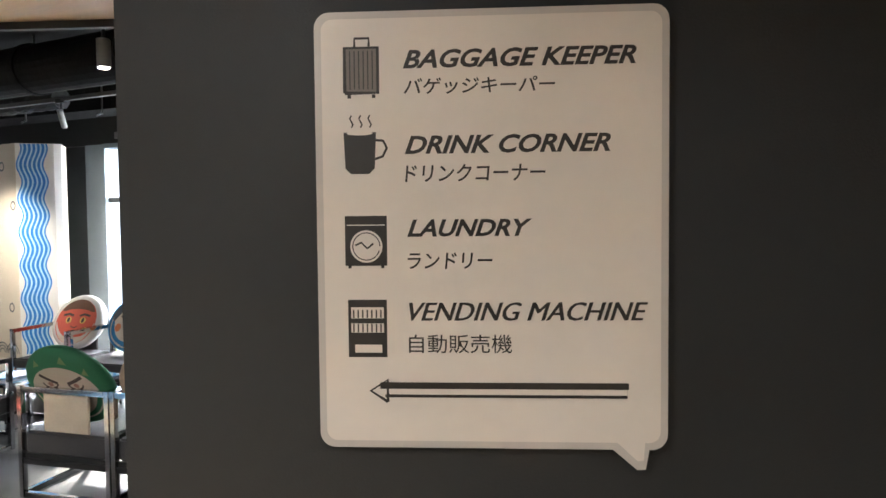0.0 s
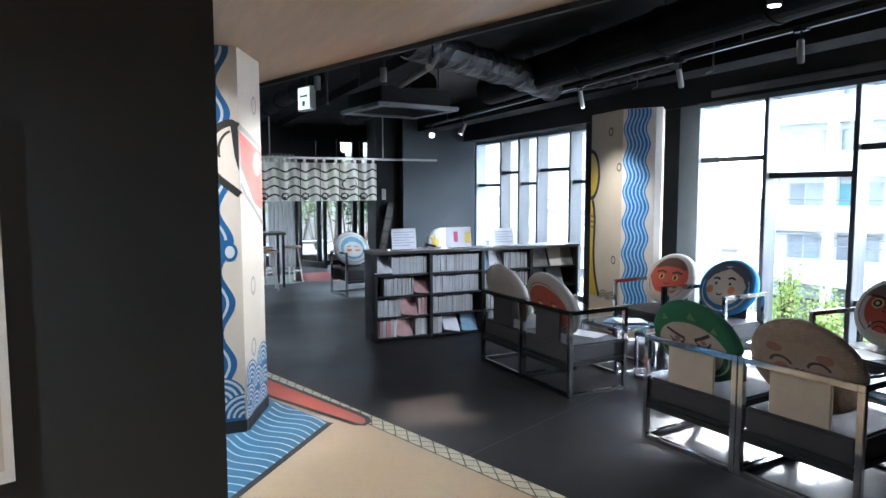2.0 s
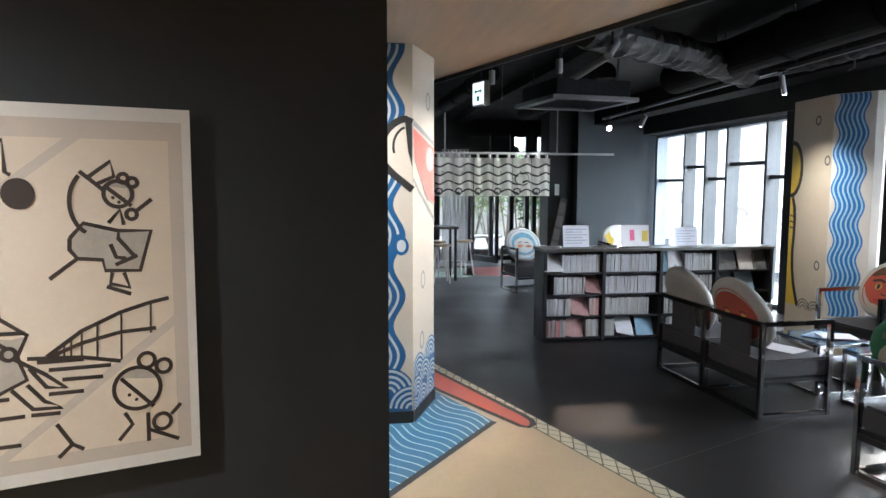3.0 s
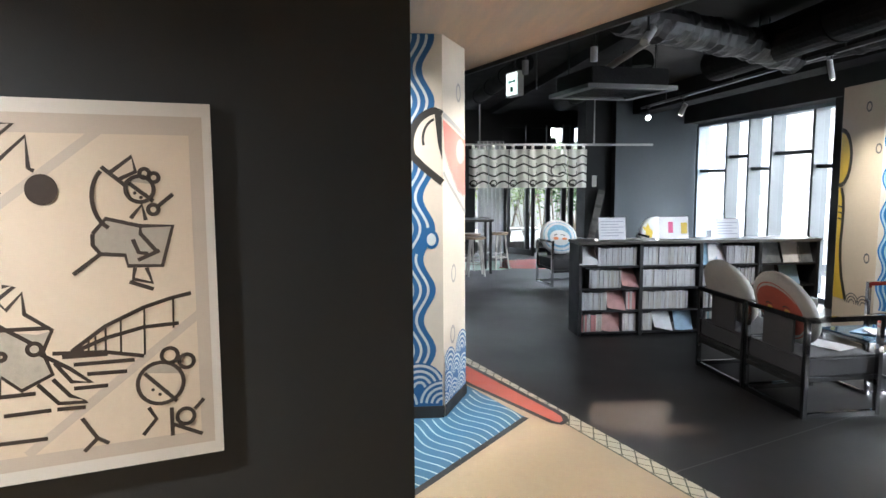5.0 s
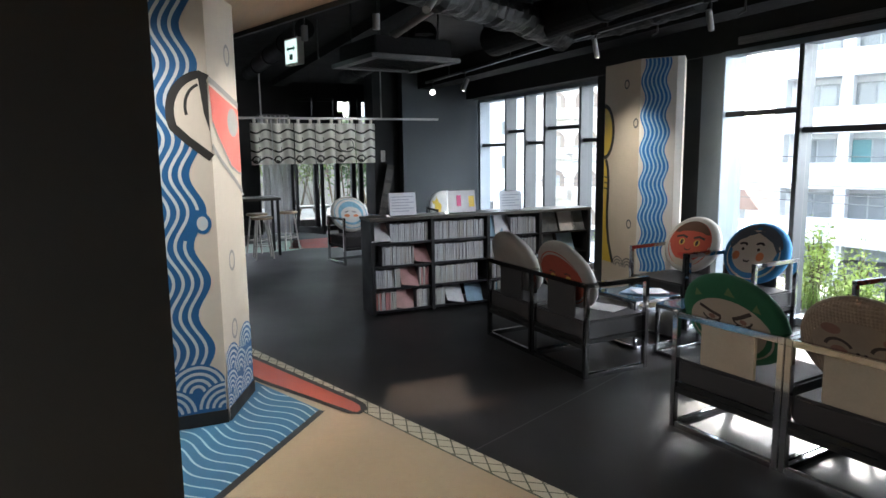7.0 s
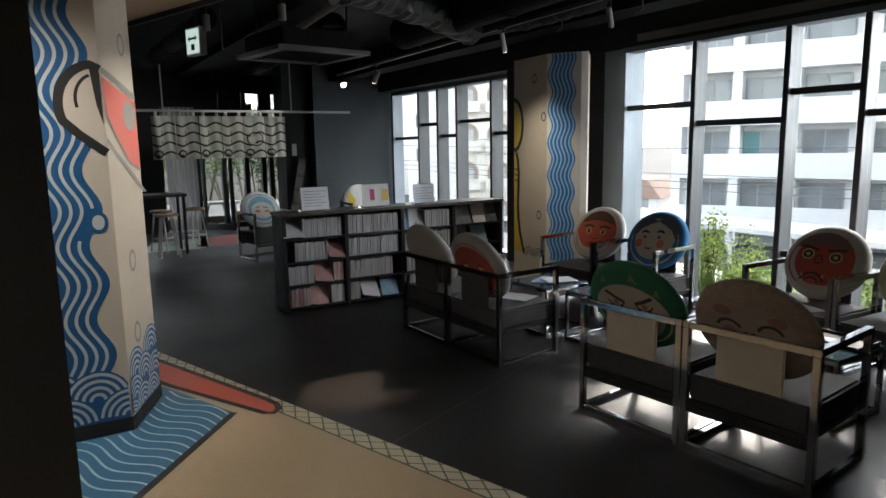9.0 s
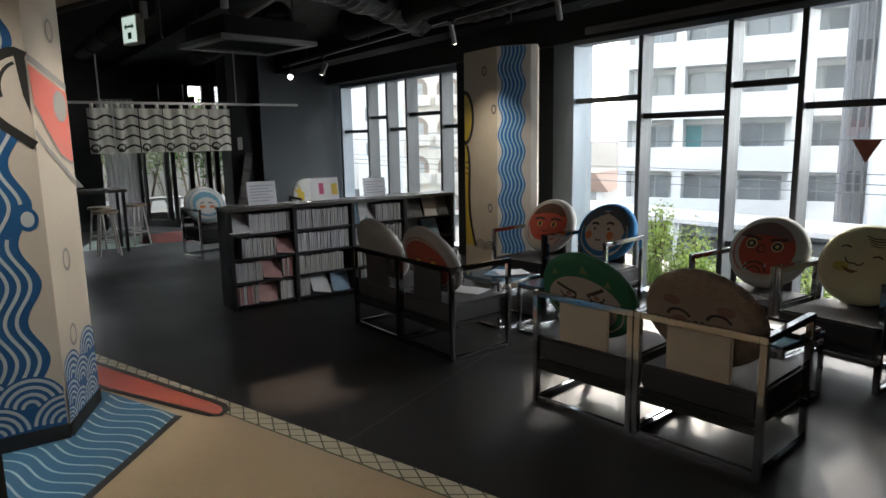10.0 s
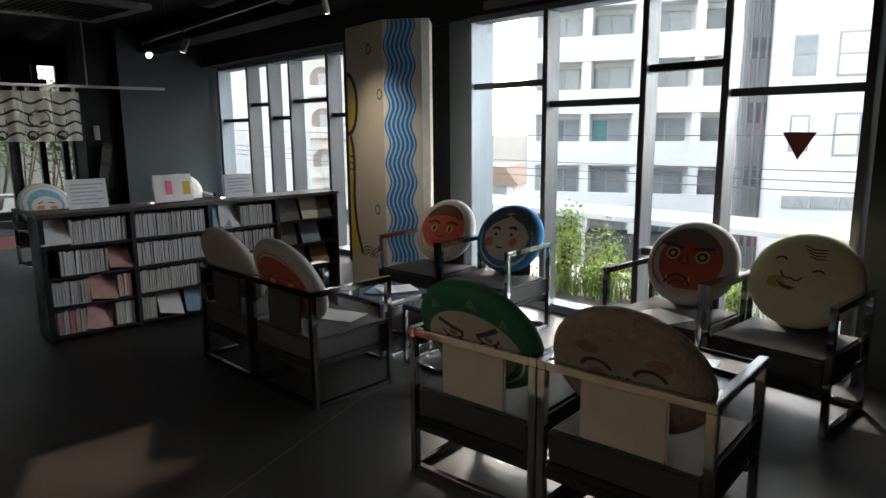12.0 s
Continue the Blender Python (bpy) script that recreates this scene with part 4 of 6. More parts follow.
cushion(P4[0], PRINT_YELLOW, "round pale yellow cushion with fine brown strokes", [
    ("print_blush", mat("print_deep_yellow", (0.52, 0.44, 0.10), 0.85, var=0.15, scale=4), [ellipse(-0.13, -0.04, 0.05, 0.035, 18)], []),
    ("print_drawing", PRINT_INK, [], [(arc(-0.125, 0.085, 0.030, 0.020, 0.3, math.pi - 0.2), 0.010), (arc(0.080, 0.030, 0.030, 0.020, 0.2, math.pi - 0.3), 0.010),
     ([(-0.115, 0.025), (-0.10, -0.005), (-0.075, -0.015), (-0.05, -0.010), (-0.035, -0.022), (-0.012, -0.020), (0.004, 0.0)], 0.009)] +
     [([(-0.02 + 0.012 * k, 0.185 - 0.020 * k), (0.03 + 0.010 * k, 0.166 - 0.018 * k), (0.10, 0.170 - 0.018 * k)], 0.006) for k in range(4)]),
    ("print_curve", mat("print_dark_brown", (0.20, 0.10, 0.04), 0.85), [[(-0.125, -0.035), (-0.07, -0.055), (-0.012, -0.062), (-0.05, -0.082), (-0.095, -0.070)]], [])])
# the far cushions' white is lifted in colour to offset shadow on their faces
cushion(FAR_SPOTS[0], mat("print_lifted_white", (0.74, 0.73, 0.70), 0.85, var=0.05), "round pale blue and white cushion on a chair", [
    ("print_ring", mat("print_pale_blue", (0.22, 0.45, 0.60), 0.85, var=0.3, scale=18), [ellipse(0, -0.01, 0.262, 0.235, 28)], []),
    ("print_field", mat("print_lifted_white", (0.74, 0.73, 0.70)), [ellipse(0, -0.03, 0.165, 0.125, 28)], []),
    ("print_drawing", PRINT_INK, [], [([(-0.09, 0.01), (-0.03, 0.03)], 0.012), ([(0.02, 0.02), (0.09, 0.0)], 0.012)]),
    ("print_patch", PRINT_ORANGE, [ellipse(-0.07, -0.04, 0.045, 0.025, 12), ellipse(0.07, -0.05, 0.045, 0.02, 12)], [])])
cushion(FAR_SPOTS[1], mat("print_lifted_white", (0.74, 0.73, 0.70), 0.85, var=0.05), "round white cushion with a yellow edge on a chair", [
    ("print_field", YELLOW, [[(-0.26, -0.08), (-0.12, -0.20), (-0.10, 0.0), (-0.16, 0.16), (-0.25, 0.08)]], [])])

# Bookcase -------------------------------------------------------------------
BX0, BX1 = -7.36, -7.03
BY = [1.93, 2.555, 3.180, 3.805, 4.43]
BZ = [0.035, 0.255, 0.478, 0.703, 0.925]
case = thing("bookcase", "low black open bookcase filled with paperbacks and magazines", "bookcase", pose(0, 0, 0))
bt = 0.03
bm = bmesh.new()
add_box(bm, ((BX0 + BX1) / 2, (BY[0] + BY[-1]) / 2, BZ[-1] + 0.012), (BX1 - BX0 + 0.02, BY[-1] - BY[0] + 0.06, 0.03))
part("top", bm, mat("shelf_top", (0.05, 0.043, 0.037), 0.35, var=0.2, scale=3, streak=(6, 1, 1)), case, "dark brown top board", bevel=0.003)
for y in BY:
    bm = bmesh.new()
    add_box(bm, ((BX0 + BX1) / 2, y, BZ[-1] / 2 - 0.002), (BX1 - BX0, bt * 1.2, BZ[-1] - 0.004))
    part("upright", bm, SHELF_BLACK, case, bevel=0.002)
for i in range(4):
    for z in BZ[:-1]:
        bm = bmesh.new()
        add_box(bm, ((BX0 + BX1) / 2 - 0.004, (BY[i] + BY[i + 1]) / 2, z - 0.008), (BX1 - BX0 - 0.012, BY[i + 1] - BY[i] - bt * 1.2, 0.02))
        part("shelf", bm, SHELF_BLACK, case, bevel=0.002)
    bm = bmesh.new()
    add_box(bm, (BX0 + 0.012, (BY[i] + BY[i + 1]) / 2, 0.48), (0.012, BY[i + 1] - BY[i] - bt * 1.2, 0.86))
    part("back_panel", bm, SHELF_BLACK, case)

rnd = random.Random(7)
BOOK_MATS = [mat("spine_white", (0.43, 0.44, 0.46), 0.45, var=0.08, scale=14, random_piece=0.5), mat("spine_cream", (0.38, 0.37, 0.35), 0.45, var=0.08, scale=14, random_piece=0.5),
             mat("spine_pink", (0.48, 0.22, 0.22), 0.45, var=0.1, random_piece=0.4), mat("spine_teal", (0.12, 0.25, 0.30), 0.45, var=0.1, random_piece=0.4)]


def book_mesh(t, h, d, material):
    """A paperback: cover wrapped round a slightly recessed block, spine to +x, with a title bar on the spine."""
    bm = bmesh.new()
    add_box(bm, (0, 0, h / 2), (d, t, h))
    bmesh.ops.bevel(bm, geom=[e for e in bm.edges if abs((e.verts[0].co - e.verts[1].co).z) > h * 0.5 and e.verts[0].co.x > 0], offset=t * 0.18, segments=1, affect="EDGES")
    n0 = len(bm.faces)
    for z0, z1, w_ in ((0.34, 0.55, 0.32), (0.10, 0.15, 0.45), (0.80, 0.83, 0.4)):
        vs = [bm.verts.new((d / 2 + 0.0012, y, z)) for y, z in ((-t * w_ / 2, h * z0), (t * w_ / 2, h * z0), (t * w_ / 2, h * z1), (-t * w_ / 2, h * z1))]
        bm.faces.new(vs)
    me = finish(bm, "book", material)
    me.materials.append(mat("spine_title", (0.12, 0.11, 0.12), 0.5))
    for p in list(me.polygons)[n0:]:
        p.material_index = 1
    return me


BOOKS = {(k, v): book_mesh(t, h, 0.13, BOOK_MATS[k]) for k in range(4) for v, (t, h) in enumerate(((0.0185, 0.176), (0.022, 0.182), (0.016, 0.172)))}
BOOK_T = (0.0185, 0.022, 0.016)


def put_book(k, v, x, y, z, lean=0.0, turn=0.0, label="paperback book standing on the bookcase shelf"):
    ob = new("book", BOOKS[(k, v)])
    ob.matrix_basis = pose(x, y, z, lean, 0, turn)
    return tagged(ob, label, "book", "books in the bookcase")


def row(i, j, y0, y1, kinds, step=1.0):
    """A row of upright books in column i, on shelf j, between shares y0 and y1 of its width."""
    a, b = BY[i] + 0.02 + (BY[i + 1] - BY[i] - 0.04) * y0, BY[i] + 0.02 + (BY[i + 1] - BY[i] - 0.04) * y1
    y = a
    while y < b - 0.02:
        v = rnd.randrange(3)
        t = BOOK_T[v] + 0.0008
        put_book(rnd.choice(kinds), v, BX1 - 0.095 - rnd.random() * 0.012, y + t / 2, BZ[j] + 0.003, rnd.uniform(-1.0, 1.0))
        y += t * step


WHITES = (0, 0, 0, 1)
for i, j, y0, y1, kinds in ((0, 3, 0.28, 1, WHITES), (1, 3, 0, 1, WHITES), (2, 3, 0.45, 1, WHITES), (0, 2, 0.14, 0.72, WHITES), (1, 2, 0, 1, WHITES), (2, 2, 0, 1, WHITES),
                            (0, 1, 0.02, 0.46, WHITES), (0, 1, 0.80, 1, (2, 1, 0)), (1, 1, 0, 0.86, (0, 1)), (0, 0, 0.02, 0.40, (2, 1, 0)), (0, 0, 0.74, 0.98, (1, 0)), (1, 0, 0.0, 0.22, (1, 0)), (2, 1, 0.05, 0.9, (1, 0)), (2, 0, 0.1, 0.5, (1, 3))):
    row(i, j, y0, y1, kinds)


def magazine_mesh(w_, h, t, material):
    bm = bmesh.new()
    add_box(bm, (0, 0, t / 2), (w_, h, t))
    bmesh.ops.bevel(bm, geom=list(bm.edges), offset=t * 0.2, segments=1, affect="EDGES")
    n0 = len(bm.faces)
    z = t + 0.0012
    for x0, y0, x1, y1 in ((-0.4, 0.26, 0.4, 0.42), (-0.35, -0.3, 0.1, 0.15)):
        bm.faces.new([bm.verts.new((x * w_, y * h, z)) for x, y in ((x0, y0), (x1, y0), (x1, y1), (x0, y1))])
    me = finish(bm, "magazine", material)
    me.materials.append(mat("magazine_print", (0.35, 0.20, 0.22), 0.4, var=0.3, scale=30))
    for p in list(me.polygons)[n0:]:
        p.material_index = 1
    return me


MAG = [magazine_mesh(0.20, 0.26, 0.008, mat("magazine_white", (0.66, 0.66, 0.68), 0.35, var=0.12, scale=12)), magazine_mesh(0.19, 0.25, 0.007, mat("magazine_rose", (0.42, 0.25, 0.24), 0.35, var=0.2, scale=12)),
       magazine_mesh(0.20, 0.27, 0.008, mat("magazine_blue", (0.25, 0.38, 0.50), 0.35, var=0.2, scale=12)),
       magazine_mesh(0.20, 0.25, 0.008, mat("magazine_dark", (0.13, 0.14, 0.15), 0.35, var=0.4, scale=14))]


def put_magazine(k, m, label="thin magazine leaning on the bookcase shelf"):
    ob = new("magazine", MAG[k])
    ob.matrix_basis = m
    return tagged(ob, label, "magazine", "magazines")


def lean_magazine(k, i, j, share, tip=25, roll=0):
    """A magazine shown cover forward, leaning back in its field."""
    y = BY[i] + (BY[i + 1] - BY[i]) * share
    put_magazine(k, pose(BX1 - 0.10, y, BZ[j] + 0.098, 90 - tip, roll, 90))


for k, i, j, s_, tip, roll in ((0, 0, 3, 0.14, 52, 0), (1, 0, 2, 0.86, 48, 8), (1, 0, 1, 0.63, 45, 10), (1, 0, 0, 0.56, 34, 14), (0, 1, 0, 0.42, 52, 14), (2, 1, 0, 0.78, 38, 10), (2, 2, 3, 0.15, 40, 0), (0, 2, 3, 0.33, 35, 15),
                               (3, 3, 3, 0.25, 22, 0), (0, 3, 3, 0.62, 22, 0), (3, 3, 3, 0.88, 22, 0), (3, 3, 2, 0.2, 25, 6), (2, 3, 2, 0.6, 22, 0), (3, 3, 1, 0.35, 24, 0), (1, 3, 1, 0.75, 24, 0), (3, 3, 0, 0.5, 24, 0), (2, 2, 0, 0.8, 30, 4)):
    lean_magazine(k, i, j, s_, tip, roll)

# acrylic stands with printed notices on the bookcase
for y, w_, h_, col, bars in ((2.285, 0.29, 0.235, (0.80, 0.81, 0.86), 6), (2.93, 0.32, 0.235, (0.82, 0.80, 0.82), 0), (3.50, 0.27, 0.21, (0.80, 0.81, 0.86), 5)):
    st = thing("notice_stand", "clear upright stand with a printed notice on the bookcase", "notice stand", pose(-7.15, y, BZ[-1] + 0.027, 0, 0, 0), group="notice stands")
    bm = bmesh.new()
    add_box(bm, (0, 0, h_ / 2 + 0.002), (0.004, w_, h_), Matrix.Rotation(radians(-8), 4, "Y"))
    add_box(bm, (-0.03, 0, 0.004), (0.09, w_, 0.004))
    part("stand", bm, clear("stand_acrylic", (0.96, 0.97, 0.98), 0.03, 1.2), st)
    up = (lambda u, v, hh: (0.0035 + hh - (v - h_ / 2) * 0.14, u, v))
    bm = bmesh.new()
    patch(bm, rect(-w_ / 2 + 0.006, 0.008, w_ / 2 - 0.006, h_ - 0.006), up, 0.002)
    sheet_mat = mat("notice_paper_%d" % bars, col, 0.6, var=0.03)
    sheet_mat.node_tree.nodes["Principled BSDF"].inputs["Transmission Weight"].default_value = 0.2
    sheet_mat.node_tree.nodes["Principled BSDF"].inputs["IOR"].default_value = 1.02
    part("sheet", bm, sheet_mat, st)
    bm = bmesh.new()
    for k in range(bars):
        patch(bm, rect(-w_ / 2 + 0.03, h_ - 0.05 - 0.028 * k, w_ / 2 - 0.03 - 0.05 * (k % 2), h_ - 0.042 - 0.028 * k), up, 0.004)
    if not bars:
        patch(bm, rect(-0.06, 0.07, -0.01, 0.18), up, 0.004)
    part("print", bm, mat("notice_ink", (0.46, 0.46, 0.56), 0.6) if bars else mat("notice_pink", (0.75, 0.12, 0.28), 0.6), st)
    if not bars:
        bm = bmesh.new()
        patch(bm, rect(0.075, 0.06, 0.14, 0.17), up, 0.004)
        part("print", bm, YELLOW, st)

# Low tables -----------------------------------------------------------------
def low_table(m, top_mat, label, w_=0.48, h_=0.40):
    t_ = thing("low_table", label, "table", m)
    t = 0.025
    for sx in (-1, 1):
        for sy in (-1, 1):
            bm = bmesh.new()
            add_box(bm, (sx * (w_ - t) / 2, sy * (w_ - t) / 2, (h_ - 0.01) / 2), (t, t, h_ - 0.01))
            part("leg", bm, CHROME, t_, bevel=0.002)
    for z in (t / 2, h_ - 0.01 - t / 2):
        for s_ in (-1, 1):
            bm = bmesh.new()
            add_box(bm, (s_ * (w_ - t) / 2, 0, z), (t - 0.002, w_ - 2 * t, t - 0.002))
            part("rail", bm, CHROME, t_, bevel=0.002)
            bm = bmesh.new()
            add_box(bm, (0, s_ * (w_ - t) / 2, z), (w_ - 2 * t, t - 0.002, t - 0.002))
            part("rail", bm, CHROME, t_, bevel=0.002)
    bm = bmesh.new()
    add_box(bm, (0, 0, h_ - 0.004), (w_ - 0.004, w_ - 0.004, 0.012))
    part("tabletop", bm, top_mat, t_, bevel=0.002)
    return t_


TABLE_GLASS = mat("table_glass", (0.05, 0.09, 0.12), 0.05, var=0.05, spec=0.8)
low_table(pose(-5.30, 3.66, 0, 0, 0, 4), TABLE_GLASS, "low steel cube table with dark glass top")
low_table(pose(-4.70, 3.78, 0, 0, 0, 4), TABLE_GLASS, "low steel cube table with dark glass top")
low_table(pose(-3.05, 3.80, 0, 0, 0, 0), TABLE_GLASS, "low steel cube table with dark glass top")
put_magazine(2, pose(-5.30, 3.66, 0.403, 0, 0, 30), "magazine lying open on the low table")
put_magazine(0, pose(-5.22, 3.72, 0.412, 0, 0, -20), "white magazine lying on the low table")
put_magazine(0, pose(-4.70, 3.80, 0.403, 0, 0, 70), "white magazine lying on the low table")
put_magazine(2, pose(-3.05, 3.78, 0.403, 0, 0, 15), "magazine lying on the low table")
bm = bmesh.new()
add_box(bm, (0, 0, 0.003), (0.34, 0.24, 0.006))
for s_ in (-1, 1):
    add_box(bm, (0, s_ * 0.117, 0.014), (0.34, 0.006, 0.016))
    add_box(bm, (s_ * 0.167, 0, 0.014), (0.006, 0.228, 0.016))
solid("tray", bm, mat("tray_black", (0.02, 0.02, 0.02), 0.5, spec=0.2), "black shallow tray on the low table", "tray", m=pose(-3.0, 3.9, 0.403))
SHEET = mat("sheet_white", (0.75, 0.74, 0.73), 0.5, var=0.04)


def paper(m, label):
    bm = bmesh.new()
    vs = {}
    for i in range(7):
        for j in range(5):
            vs[i, j] = bm.verts.new((-0.15 + 0.05 * i, -0.105 + 0.0525 * j, 0.002 + 0.004 * abs(math.sin(i * 0.9 + j * 0.4))))
    for i in range(6):
        for j in range(4):
            bm.faces.new((vs[i, j], vs[i + 1, j], vs[i + 1, j + 1], vs[i, j + 1]))
    ext = bmesh.ops.solidify(bm, geom=bm.faces[:], thickness=0.0015)
    return solid("paper", bm, SHEET, label, "paper", m=m)


paper(P2[1] @ pose(0.02, 0.12, 0.404, 0, 0, 20), "white printed leaflet lying on a grey seat")
paper(P4[1] @ pose(-0.02, 0.15, 0.404, 0, 0, -15), "white printed leaflet lying on a grey seat")

# Entrance curtain -----------------------------------------------------------
rail_y0, rail_y1, NX, NZ = 0.55, 4.5, -11.38, 2.12
bm = bmesh.new()
add_box(bm, (NX, (rail_y0 + rail_y1) / 2, NZ), (0.05, rail_y1 - rail_y0, 0.035))
add_box(bm, (NX, 1.6, (NZ + CEIL_HIGH) / 2), (0.02, 0.02, CEIL_HIGH - NZ))
add_box(bm, (NX, 3.5, (NZ + CEIL_HIGH) / 2), (0.02, 0.02, CEIL_HIGH - NZ))
solid("curtain_pole", bm, mat("pole_grey", (0.45, 0.45, 0.44), 0.4, 0.2), "long pale pole hanging below the ceiling", "pole", bevel=0.004)
noren = thing("noren_curtain", "short cream curtain panels with drawn wavy tile lines", "curtain", pose(NX, 0, 0))
CLOTH = mat("noren_cloth", (0.86, 0.84, 0.79), 0.9, var=0.06, scale=10, bump=0.3, bump_scale=300)
CLOTH.node_tree.nodes["Principled BSDF"].inputs["Transmission Weight"].default_value = 0.5
CLOTH.node_tree.nodes["Principled BSDF"].inputs["IOR"].default_value = 1.02
NY = [1.42 + (3.40 - 1.42) * k / 6 for k in range(7)]
for k in range(6):
    a, b = NY[k] + 0.008, NY[k + 1] - 0.008

    def cl(u, v, h, a=a, b=b, k=k):
        s_ = (u - a) / (b - a)
        return (0.025 * math.sin(s_ * 6.3 + k) + 0.018 * math.sin(s_ * 13 + v * 3) + h, u, v)
    bm = bmesh.new()
    g = {}
    for i in range(13):
        for j in range(9):
            for q in (0, 1):
                g[i, j, q] = bm.verts.new(cl(a + (b - a) * i / 12, 1.42 + 0.625 * j / 8, -0.003 * q))
    for i in range(12):
        for j in range(8):
            bm.faces.new((g[i, j, 0], g[i + 1, j, 0], g[i + 1, j + 1, 0], g[i, j + 1, 0]))
            bm.faces.new((g[i, j, 1], g[i, j + 1, 1], g[i + 1, j + 1, 1], g[i + 1, j, 1]))
    for y in (a + 0.06, b - 0.06):
        add_box(bm, (cl(y, 2.05, 0)[0], y, 2.075), (0.012, 0.045, 0.075))
    panel = part("curtain_panel", bm, CLOTH, noren, smooth=True)
    bm = bmesh.new()
    for z0 in (1.50, 1.64, 1.78, 1.92):
        ribbon(bm, [(a + (b - a) * i / 16, z0 - 0.030 * math.sin(2 * math.pi * i / 16)) for i in range(17)], 0.026, cl, 0.004)
    ribbon(bm, ellipse(a + 0.07, 1.495, 0.05, 0.05, 18), 0.022, cl, 0.005, closed=True)
    for z0 in (1.55, 1.69, 1.83):
        ribbon(bm, [(a + 0.13, z0 - 0.07), (a + 0.13, z0)], 0.010, cl, 0.005)
    if k == 4:
        ribbon(bm, ellipse((a + b) / 2, 1.70, 0.12, 0.10, 24), 0.016, cl, 0.006, closed=True)
    tagged(part("line_drawing", bm, INK, panel), kind="stuff")
    bm = bmesh.new()
    patch(bm, ellipse(a + 0.07, 1.495, 0.04, 0.04, 18), cl, 0.0048)
    part("roundel", bm, CLOTH, panel)
    if k == 4:
        bm = bmesh.new()
        patch(bm, ellipse((a + b) / 2, 1.70, 0.10, 0.08, 20), cl, 0.0055)
        part("patch", bm, CLOTH, panel)

# Passage and glazing at the far end -------------------------------------------
def glazed_front(name, x, ys, z1, doors, label, blind=()):
    w = thing(name, label, "door" if doors else "window", pose(x, 0, 0), kind="structure")
    for y in ys:
        bm = bmesh.new()
        add_box(bm, (0, y, z1 / 2), (0.12, 0.09, z1))
        part("post", bm, FRAME_DARK, w, bevel=0.004)
    for i_, (a, b) in enumerate(zip(ys[:-1], ys[1:])):
        for z, h_ in ((0.05, 0.10), (2.12, 0.09), (z1 - 0.03, 0.06)):
            bm = bmesh.new()
            add_box(bm, (0, (a + b) / 2, z), (0.08, b - a - 0.09, h_))
            part("rail", bm, FRAME_DARK, w, bevel=0.003)
        for za, zb in ((0.10, 2.075), (2.165, z1 - 0.06)):
            bm = bmesh.new()
            add_box(bm, (0, (a + b) / 2, (za + zb) / 2), (0.01, b - a - 0.09, zb - za))
            p = part("pane", bm, FRAME_DARK if za > 2 and i_ in blind else GLASS, w)
            p.visible_shadow = False
    return w


glazed_front("door_1", -14.46, [2.60, 3.10, 3.54, 3.88, 4.04, 4.40, 4.86], 2.68, True, "dark framed glass doors to a planted terrace", (0, 1, 3, 5))
box_ob("wall_door_head", (-14.55, 2.555, 2.68), (-14.40, 4.92, CEIL_HIGH), BLACK_WALL, "matt black wall above the glass doors", "wall")
glazed_front("window_3", -14.46, [-0.56, 0.1, 0.8, 1.49], 2.35, False, "dark framed glazing at the end of the passage")
leaf = thing("door_leaf", "black framed glass door leaf standing open", "door", pose(-14.38, 2.66, 0, 0, 0, 28))
for nm, c_, sz in (("stile", (0.04, 0, 1.05), (0.07, 0.045, 2.06)), ("stile", (0.80, 0, 1.05), (0.07, 0.045, 2.06)), ("rail", (0.42, 0, 0.08), (0.69, 0.04, 0.12)), ("rail", (0.42, 0, 2.04), (0.69, 0.04, 0.08))):
    bm = bmesh.new()
    add_box(bm, c_, sz)
    part(nm, bm, FRAME_DARK, leaf, bevel=0.003)
bm = bmesh.new()
add_box(bm, (0.42, 0, 1.07), (0.70, 0.010, 1.88))
part("pane", bm, GLASS, leaf).visible_shadow = False
bm = bmesh.new()
add_rod(bm, (0.74, -0.05, 0.90), (0.74, -0.05, 1.25), 0.012, 10)
part("handle", bm, CHROME, leaf)
CURTAIN = mat("grey_curtain", (0.62, 0.62, 0.63), 0.9, var=0.08, scale=6)
CURTAIN.node_tree.nodes["Principled BSDF"].inputs["Transmission Weight"].default_value = 0.5
CURTAIN.node_tree.nodes["Principled BSDF"].inputs["IOR"].default_value = 1.02
for y0, y1 in ((2.0, 2.56), (1.16, 1.52)):
    bm = bmesh.new()
    n = 30
    g = {}
    for i in range(n + 1):
        for j in range(2):
            g[i, j] = bm.verts.new((-14.2 + 0.05 * math.sin(i * 1.4), y0 + (y1 - y0) * i / n, 0.03 + (2.30 if y0 > 1.9 else 2.25) * j))
    for i in range(n):
        bm.faces.new((g[i, 0], g[i + 1, 0], g[i + 1, 1], g[i, 1]))
    bmesh.ops.solidify(bm, geom=bm.faces[:], thickness=0.006)
    solid("curtain", bm, CURTAIN, "full-length grey curtain hanging in folds", "curtain", smooth=True)


